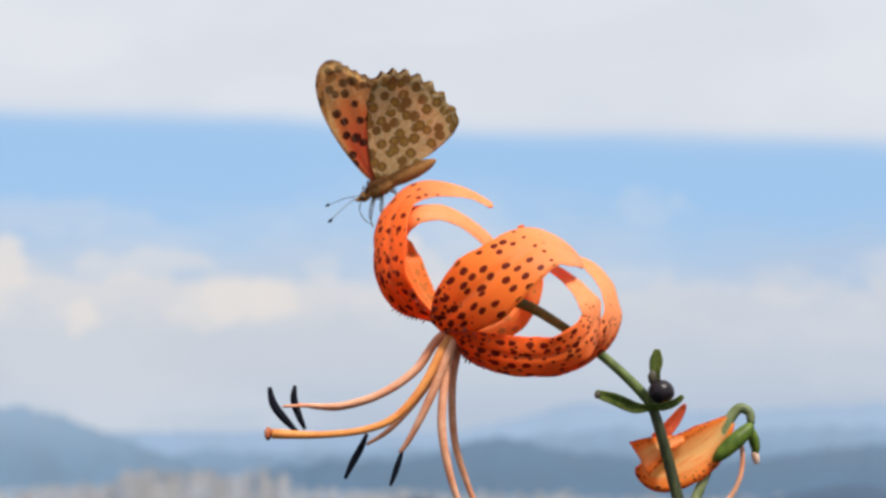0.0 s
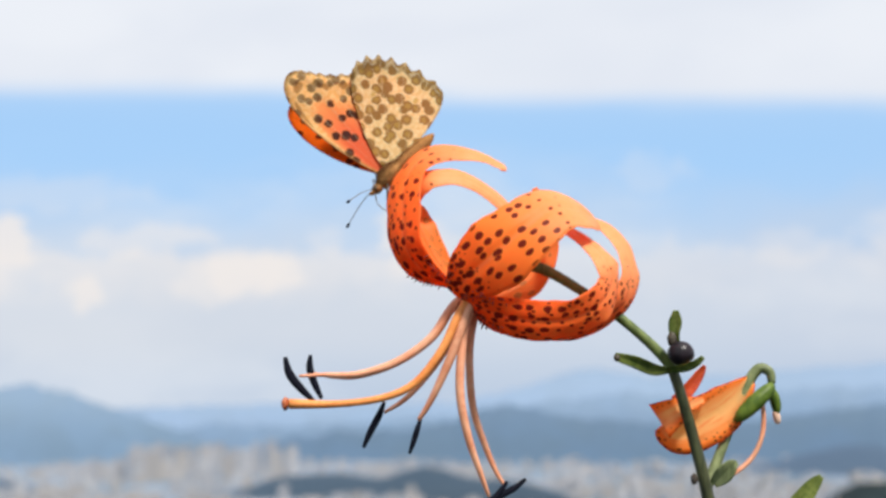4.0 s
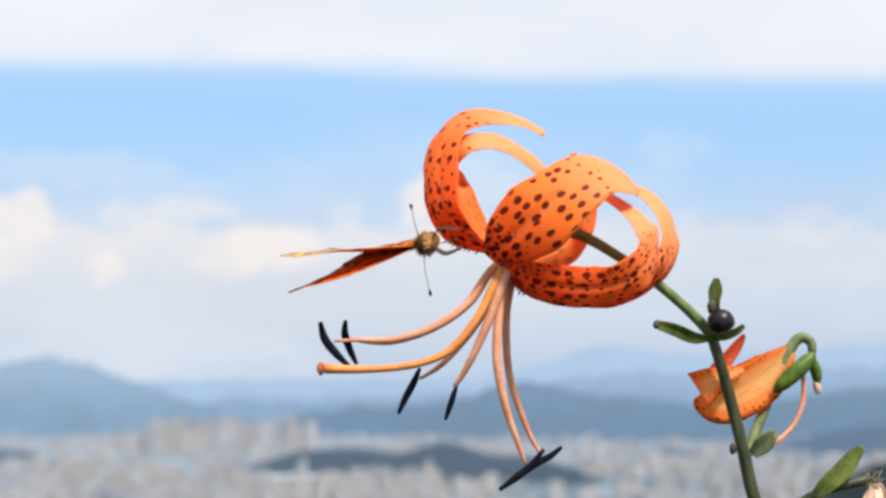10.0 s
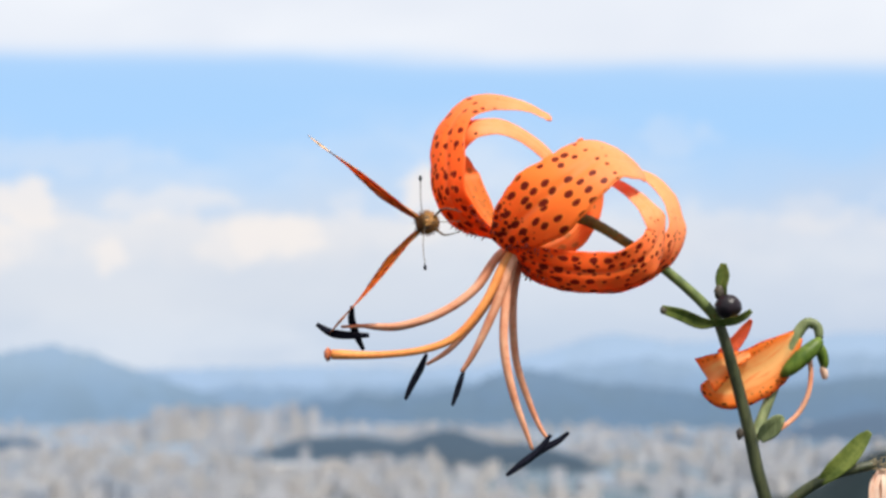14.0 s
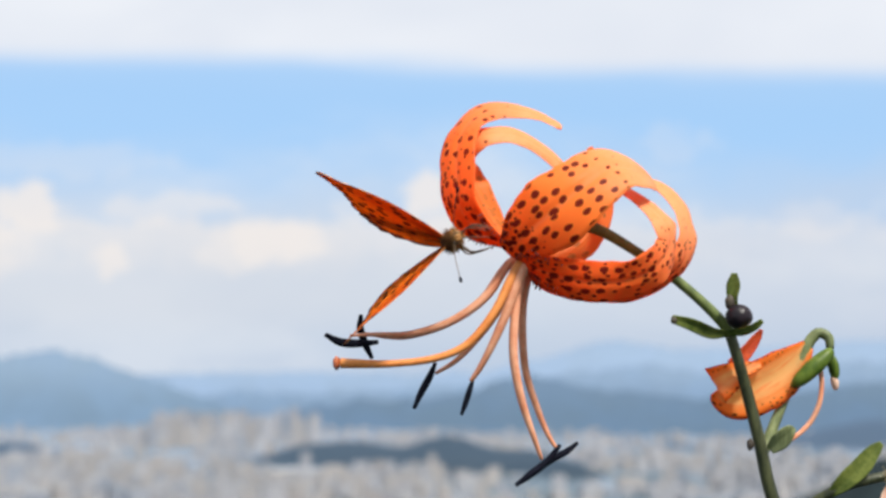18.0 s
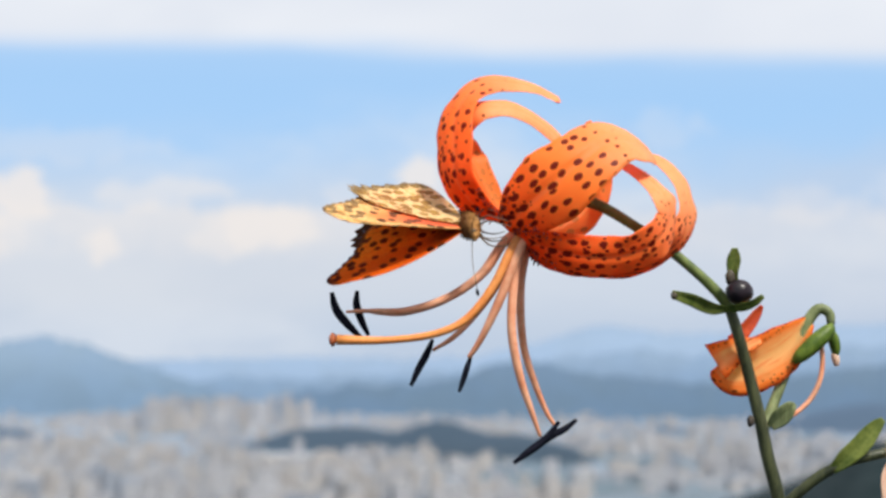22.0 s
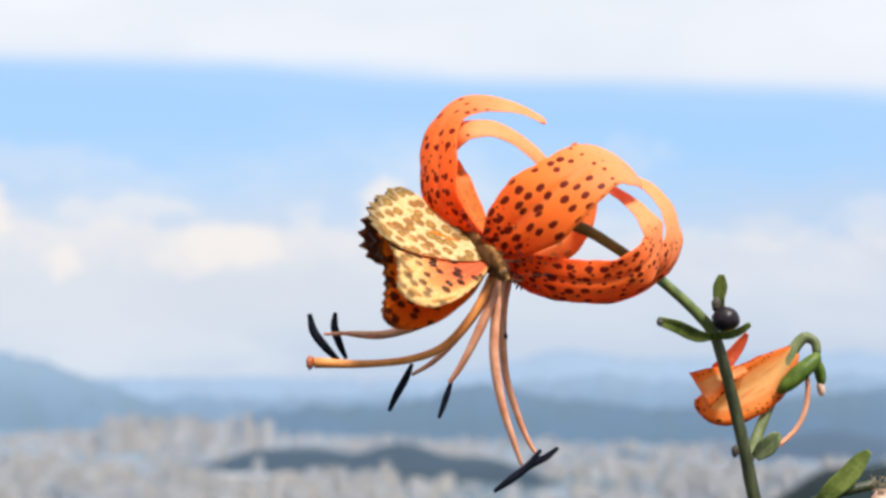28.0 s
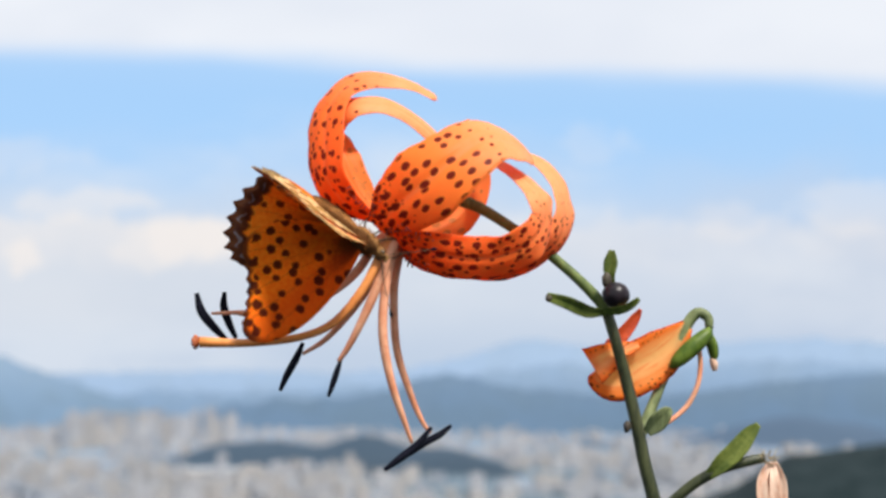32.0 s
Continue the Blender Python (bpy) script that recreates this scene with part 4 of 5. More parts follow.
def spot_row(nt, cell, out, reach, cells, at_out, tall, wide, wander, seed):
    """A row of spots across the wing, one between each pair of veins, tall and wide in millimetres: distance from the nearest spot's middle, 1 at its rim."""
    a, b, c = white(nt, cell, seed)
    off = mth(nt, "SUBTRACT", mth(nt, "FRACT", cell), mth(nt, "ADD", 0.42, mth(nt, "MULTIPLY", b, 0.16)))
    across = mth(nt, "MULTIPLY", mth(nt, "MULTIPLY", off, out), reach / cells / (1.3 * wide))
    along = mth(nt, "MULTIPLY", mth(nt, "SUBTRACT", out, mth(nt, "ADD", at_out - wander / 2, mth(nt, "MULTIPLY", a, wander))), reach / tall)
    d = mth(nt, "SQRT", mth(nt, "ADD", mth(nt, "MULTIPLY", across, across), mth(nt, "MULTIPLY", along, along)))
    return mth(nt, "MULTIPLY", d, mth(nt, "ADD", 0.82, mth(nt, "MULTIPLY", c, 0.4)))


def wing_material(name, upper, fore):
    m, nt, b = material(name, rough=0.8 if upper else 0.6, spec=0.04 if upper else 0.16)
    mm, fr = uv(nt, "mm"), uv(nt, "frac")
    out, _, _ = xyz(nt, fr)
    x, s, _ = xyz(nt, mm)
    fine = noise_tex(nt, mm, 0.9, 4.0, 0.6)
    scales = noise_tex(nt, mm, 3.5, 3.0, 0.6)
    ang = mth(nt, "ARCTAN2", x, mth(nt, "ADD", s, 2.0))
    jit = mth(nt, "MULTIPLY", mth(nt, "SUBTRACT", fine, 0.5), 0.05)
    o = mth(nt, "ADD", out, jit)
    cells = 6.3 if fore else (5.6 if upper else 4.4)
    cell = mth(nt, "ADD", mth(nt, "MULTIPLY", ang, cells), mth(nt, "ADD", 20.0, mth(nt, "MULTIPLY", mth(nt, "SUBTRACT", fine, 0.5), 0.35)))

    outer = mth(nt, "MULTIPLY", step(nt, ang, 0.20, 0.08) if fore else step(nt, ang, -0.30, -0.42), step(nt, ang, -0.70, -0.56) if fore else step(nt, ang, -1.42, -1.28))

    def dark(d):
        return step(nt, d, 1.12, 0.86)

    def row(at_out, tall, wide, wander, seed):
        return spot_row(nt, cell, o, 40.0 if fore else 32.0, cells, at_out, tall, wide, wander, seed)

    wobble = vec3(nt, mth(nt, "ADD", x, mth(nt, "MULTIPLY", fine, 1.3)), mth(nt, "ADD", s, mth(nt, "MULTIPLY", fine, 1.0)))
    d1, c1 = voronoi(nt, wobble, (0.245 if fore else 0.225) if upper else (0.245 if fore else 0.30), 0.72 if upper or fore else 0.75)
    size, keep, third = xyz(nt, c1)
    if fore or upper:
        big = mth(nt, "ADD", (0.225 if upper else 0.26) if fore else 0.175, mth(nt, "MULTIPLY", size, 0.10))
        zone = mth(nt, "MULTIPLY", step(nt, out, 0.22 if fore else 0.36, 0.34 if fore else 0.48), mth(nt, "GREATER_THAN", keep, 0.08 if fore else 0.15))
        spot = step(nt, mth(nt, "SUBTRACT", mth(nt, "MULTIPLY", big, zone), d1), -0.03, 0.03)
    if fore:
        spot = mth(nt, "MAXIMUM", spot, mth(nt, "MULTIPLY", outer, dark(row(0.925, 0.7, 0.8, 0.01, 1))))
    if upper:
        if fore:
            c = mix(nt, step(nt, fine, 0.3, 0.7), (0.88, 0.180, 0.007), (0.96, 0.285, 0.016))
            c = mix(nt, mth(nt, "MULTIPLY", step(nt, ang, -0.20, 0.12), 0.7), c, (0.64, 0.075, 0.006))
        else:
            c = mix(nt, step(nt, fine, 0.3, 0.7), (0.86, 0.215, 0.010), (0.96, 0.34, 0.026))
        # brown root hair, widened by painted shade from the crease at the body
        hair_shade = step(nt, mth(nt, "ADD", out, mth(nt, "MULTIPLY", fine, 0.18)), 0.50 if fore else 0.80, 0.20 if fore else 0.30)
        inner = mth(nt, "MULTIPLY", step(nt, mth(nt, "ADD", out, mth(nt, "MULTIPLY", fine, 0.2)), 0.86, 0.46), step(nt, ang, 0.0, -0.5) if fore else 1.0)
        c = mix(nt, mth(nt, "MAXIMUM", mth(nt, "MULTIPLY", hair_shade, 0.90), mth(nt, "MULTIPLY", inner, 0.30)), c, (0.085, 0.024, 0.007))
        c = mix(nt, mth(nt, "MULTIPLY", spot, 0.95), c, (0.040, 0.006, 0.005))
        rim = step(nt, o, 0.945 if fore else 0.835, 0.975 if fore else 0.870)
        rim = mth(nt, "MULTIPLY", rim, outer)
        c = mix(nt, mth(nt, "MULTIPLY", rim, 0.88 if fore else 0.97), c, (0.012, 0.010, 0.010))
        if not fore:
            pale = mth(nt, "MULTIPLY", outer, step(nt, row(0.915, 0.35, 1.3, 0.005, 8), 1.1, 0.8))
            c = mix(nt, mth(nt, "MULTIPLY", pale, 0.35), c, (0.25, 0.32, 0.36))
    else:
        cream = mix(nt, step(nt, fine, 0.35, 0.65), (0.87, 0.54, 0.205), (0.96, 0.73, 0.385))
        olive = mix(nt, scales, (0.145, 0.058, 0.010), (0.37, 0.170, 0.028))
        if fore:
            c = mix(nt, step(nt, fine, 0.35, 0.65), (0.85, 0.48, 0.140), (0.95, 0.66, 0.285))
            ring = row(0.88, 1.6, 1.5, 0.03, 12)
            c = mix(nt, mth(nt, "MULTIPLY", step(nt, ring, 1.15, 0.8), 0.72), c, olive)
            red = step(nt, mth(nt, "ADD", out, mth(nt, "MULTIPLY", fine, 0.2)), 0.90, 0.74)
            c = mix(nt, red, c, mix(nt, step(nt, out, 0.3, 0.8), (0.84, 0.145, 0.055), (0.95, 0.38, 0.11)))
            c = mix(nt, mth(nt, "MULTIPLY", spot, mth(nt, "ADD", 0.7, mth(nt, "MULTIPLY", red, 0.27))), c, (0.026, 0.012, 0.010))
            edge = mth(nt, "MULTIPLY", outer, step(nt, out, 0.955, 0.985))
            c = mix(nt, mth(nt, "MULTIPLY", edge, 0.7), c, (0.12, 0.060, 0.020))
        else:
            c = cream
            patch = mth(nt, "ADD", 0.39, mth(nt, "MULTIPLY", size, 0.10))
            there = mth(nt, "GREATER_THAN", keep, 0.10)
            ring = mth(nt, "MULTIPLY", step(nt, mth(nt, "SUBTRACT", patch, d1), -0.04, 0.03), there)
            c = mix(nt, mth(nt, "MULTIPLY", ring, 0.88), c, olive)
            heart = mth(nt, "MULTIPLY", step(nt, mth(nt, "SUBTRACT", mth(nt, "MULTIPLY", patch, 0.55), d1), -0.05, 0.05), mth(nt, "GREATER_THAN", third, 0.25))
            c = mix(nt, mth(nt, "MULTIPLY", heart, 0.6), c, (0.60, 0.36, 0.075))
            edge = mth(nt, "MULTIPLY", outer, step(nt, o, 0.90, 0.94))
            c = mix(nt, mth(nt, "MULTIPLY", edge, 0.65), c, (0.13, 0.085, 0.026))
            pale = mth(nt, "MULTIPLY", outer, step(nt, row(0.955, 0.35, 1.3, 0.005, 8), 1.1, 0.8))
            c = mix(nt, mth(nt, "MULTIPLY", pale, 0.5), c, (0.60, 0.50, 0.34))
    # veins run out from the root
    vein = step(nt, mth(nt, "ABSOLUTE", mth(nt, "SUBTRACT", mth(nt, "FRACT", cell), 0.5)), 0.455, 0.49)
    c = mix(nt, mth(nt, "MULTIPLY", vein, 0.40), c, (0.13, 0.045, 0.012) if upper else (0.80, 0.60, 0.32))
    nt.links.new(c, b.inputs["Base Color"])
    bumped(nt, b, mth(nt, "ADD", vein, mth(nt, "ADD", fine, scales)), 0.4, 0.0002)
    thin(nt, b, mix(nt, 0.26, c, (1.0, 0.26, 0.010)) if upper else mix(nt, 0.5, c, (0.80, 0.20, 0.010)), 0.44 if upper else 0.40)
    return m


FORE = [(1.5, 1), (4.6, 8), (7.4, 17), (8.9, 26), (8.6, 33), (6.8, 37.8), (3.6, 40.0), (0.4, 39.2), (-2.6, 36.0), (-6.4, 32.2), (-11.2, 28.8), (-16, 26), (-17.6, 21), (-15, 12), (-8, 4), (-2.5, 1)]
HIND = [(0, 1), (-1.0, 8), (-5.0, 17.5), (-10.0, 25.6), (-14.9, 29.2), (-20.4, 27.8), (-25.1, 22.9), (-28.4, 16), (-29.8, 7.6), (-26.8, 3.8), (-20, 1.7), (-12, 0.8), (-5, 0.5)]


WING = 1.07


def wing(outline, root, side, lift, teeth):
    """A thin two-sided wing in its own plane: x forward, y outward; millimetres in, metres out."""
    bm = bmesh.new()
    l_mm, l_fr = bm.loops.layers.uv.new("mm"), bm.loops.layers.uv.new("frac")
    n, m = 144, 12
    rim = []
    for i, p in enumerate(glide(outline + [outline[0]], n)[:n]):
        f = i / n
        v = np.array(p) - np.array(root)
        if teeth[0] < f < teeth[1]:
            ph = (f - teeth[0]) / (teeth[1] - teeth[0])
            v = v * (1 + teeth[2] * (abs(2 * ((ph * teeth[3]) % 1.0) - 1) ** 1.6 - 0.5) * min(1, 5 * ph, 5 - 5 * ph))
        rim.append(v)
    info, layers = {}, []
    for sgn in (1, -1):
        rows = []
        for k in range(m + 1):
            q = k / m
            row = []
            for i in range(n if k else 1):
                x, y = np.array(root) + rim[i] * q
                # the trailing half of the wing curves up near the body
                roll = -0.19 * x * math.sin(math.pi * min(max(y, 0) / 34, 1) ** 0.6)
                cap = 0.17 * max(y, 0.3)
                z = lift + 0.3 * math.sin(min(y / 40, 1) * math.pi) + cap * math.tanh(roll / cap) + 0.10 * math.sin(math.atan2(x, y + 2) * 34) * q
                vert = bm.verts.new((x * WING / 1000, side * y * WING / 1000, (z + sgn * 0.08) / 1000))
                info[vert] = ((x, y), (q, i / n))
                row.append(vert)
            rows.append(row)
        layers.append(rows)

    def face(vs, mi):
        f = bm.faces.new(vs)
        f.material_index = mi
        for lp in f.loops:
            lp[l_mm].uv, lp[l_fr].uv = info[lp.vert]
    for rows, mi in zip(layers, (0, 1)):
        for i in range(n):
            j = (i + 1) % n
            face((rows[0][0], rows[1][i], rows[1][j]), mi)
            for k in range(1, m):
                face((rows[k][i], rows[k + 1][i], rows[k + 1][j], rows[k][j]), mi)
    for i in range(n):
        j = (i + 1) % n
        face((layers[0][m][i], layers[1][m][i], layers[1][m][j], layers[0][m][j]), 1)
    return bm


def fur_material(name, back, under_dark, under_light):
    """Short fur, dark along the back and tawny below."""
    m, nt, b = material(name, rough=0.9, spec=0.1)
    p = object_pos(nt)
    z = xyz(nt, p)[2]
    n1, n2 = noise_tex(nt, p, 800, 4.0, 0.6), noise_tex(nt, p, 4200, 3.0, 0.6)
    c = mix(nt, step(nt, n2, 0.32, 0.68), under_dark, under_light)
    top = step(nt, mth(nt, "ADD", z, mth(nt, "MULTIPLY", mth(nt, "SUBTRACT", n1, 0.5), 0.0016)), -0.0004, 0.0014)
    c = mix(nt, mth(nt, "MULTIPLY", top, 0.9), c, mix(nt, n2, tuple(0.5 * q for q in back), back))
    nt.links.new(c, b.inputs["Base Color"])
    bumped(nt, b, mth(nt, "ADD", n1, n2), 0.4, 0.0006)
    return m


def build_butterfly():
    bf = thing("butterfly", (0, 0, 0), "orange fritillary butterfly with black-spotted wings feeding on the lily", "butterfly")
    fur = fur_material("body_fur", (0.085, 0.032, 0.010), (0.18, 0.08, 0.026), (0.48, 0.25, 0.085))
    belly = fur_material("abdomen_fur", (0.085, 0.032, 0.010), (0.17, 0.07, 0.022), (0.42, 0.20, 0.065))
    leg_m = grained("leg_brown", (0.05, 0.03, 0.02), (0.16, 0.10, 0.05), 900, 0.6)
    eye_m = grained("eye_brown", (0.05, 0.03, 0.015), (0.12, 0.07, 0.03), 600, 0.25, 0.5)
    mm = 0.001
    v = lambda x, y, z: Vector((x * mm, y * mm, z * mm))
    part("thorax", blob((0, 0, 0), (v(5.2, 0, 0), v(0, 3.2, 0), v(0, 0, 3.2)), rough=.12), fur, bf, "furry brown thorax")
    part("head", blob(v(5.8, 0, -.5), (v(1.9, 0, 0), v(0, 1.7, 0), v(0, 0, 1.6)), rough=.12), fur, bf, "furry brown head")
    for s in (1, -1):
        part("eye", blob(v(6.3, 1.25 * s, -.3), (v(.9, 0, 0), v(0, .6, 0), v(0, 0, 1.0)), sub=2), eye_m, bf, "round brown eye")
        an = part("antenna", tube([v(7, .5 * s, .3), v(11.5, 5.4 * s, .9), v(17.4, 11.6 * s, .5)], [.00014, .00012, .00012], 6, 12), leg_m, bf, "thin brown antenna")
        part("club", tube([v(17.1, 11.3 * s, .5), v(17.9, 12.1 * s, .45), v(18.6, 12.8 * s, .4)], [.00016, .0005, .00022], 8, 8), M_ANTHER, an, "dark antenna club")
        part("palp", tube([v(7.0, .5 * s, -.9), v(8.2, .5 * s, -.4), v(8.9, .5 * s, .3)], [.0004, .0005, .0001], 7, 6), fur, bf)
        for k, (x0, kx, tx) in enumerate(((2.6, 5.5, 8.0), (0.4, 1.8, 4.0), (-1.6, -3.5, -1.0))):
            part("leg", tube([v(x0, 1.2 * s, -1.8), v(kx, 3.6 * s, -4.6), v((kx + tx) / 2 + .8, 3.4 * s, -7.5), v(tx, 2.6 * s, -10.2)], [.0003, .00024, .00018, .00012], 6, 14), leg_m, bf, "thin jointed brown leg")
    part("proboscis", tube([v(7.6, 0, -1.5), v(9.2, 0, -3.5), v(9.4, 0, -6.5), v(8.2, 0, -9.5)], [.00018, .00015, .00013, .0001], 6, 16), leg_m, bf, "thin dark curved proboscis")
    part("abdomen", tube([v(-3.2, 0, -.2), v(-7, 0, -.5), v(-12, 0, -1.0), v(-16.5, 0, -1.2), v(-19.2, 0, -1.2)], [.0020, .0025, .0024, .0017, .0005], 12, 20), belly, bf, "slender tawny abdomen")
    # long hair on thorax, head and wing roots
    rng = random.Random(11)
    bm = bmesh.new()
    for _ in range(320):
        a, q = rng.uniform(0, 2 * math.pi), rng.uniform(-1, 1)
        ring = math.sqrt(1 - q * q)
        out = Vector((q, ring * math.cos(a), ring * math.sin(a)))
        s = v(0.4 + 5.8 * q, 3.0 * out.y, 3.0 * out.z)
        e = s + Vector((out.x * .4 - .7, out.y, out.z)) * rng.uniform(.0006, .0014)
        tube([s, s.lerp(e, .5) + Vector((0, 0, .0001)), e], [.00011, .00008, .00003], 4, 2, bm)
    tagged(part("body_hair", bm, fur_material("body_hair", (0.10, 0.038, 0.012), (0.15, 0.070, 0.022), (0.42, 0.22, 0.07)), bf, "tawny hair on the thorax"), kind="stuff")
    wings = []
    fm = [wing_material("forewing_upper", True, True), wing_material("forewing_under", False, True)]
    hm = [wing_material("hindwing_upper", True, False), wing_material("hindwing_under", False, False)]
    for side in (1, -1):
        f = part("forewing", wing(FORE, (0.2, 1.0), side, 0.30, (0.42, 0.70, 0.030, 8)), fm, bf, "orange forewing with black spots, pinkish below")
        h = part("hindwing", wing(HIND, (-1.0, 1.2), side, -0.30, (0.28, 0.64, 0.062, 8)), hm, bf, "scalloped hindwing, orange above and mottled ochre below")
        wings.append((side, f, h))
    return bf, wings


butterfly, wings = build_butterfly()


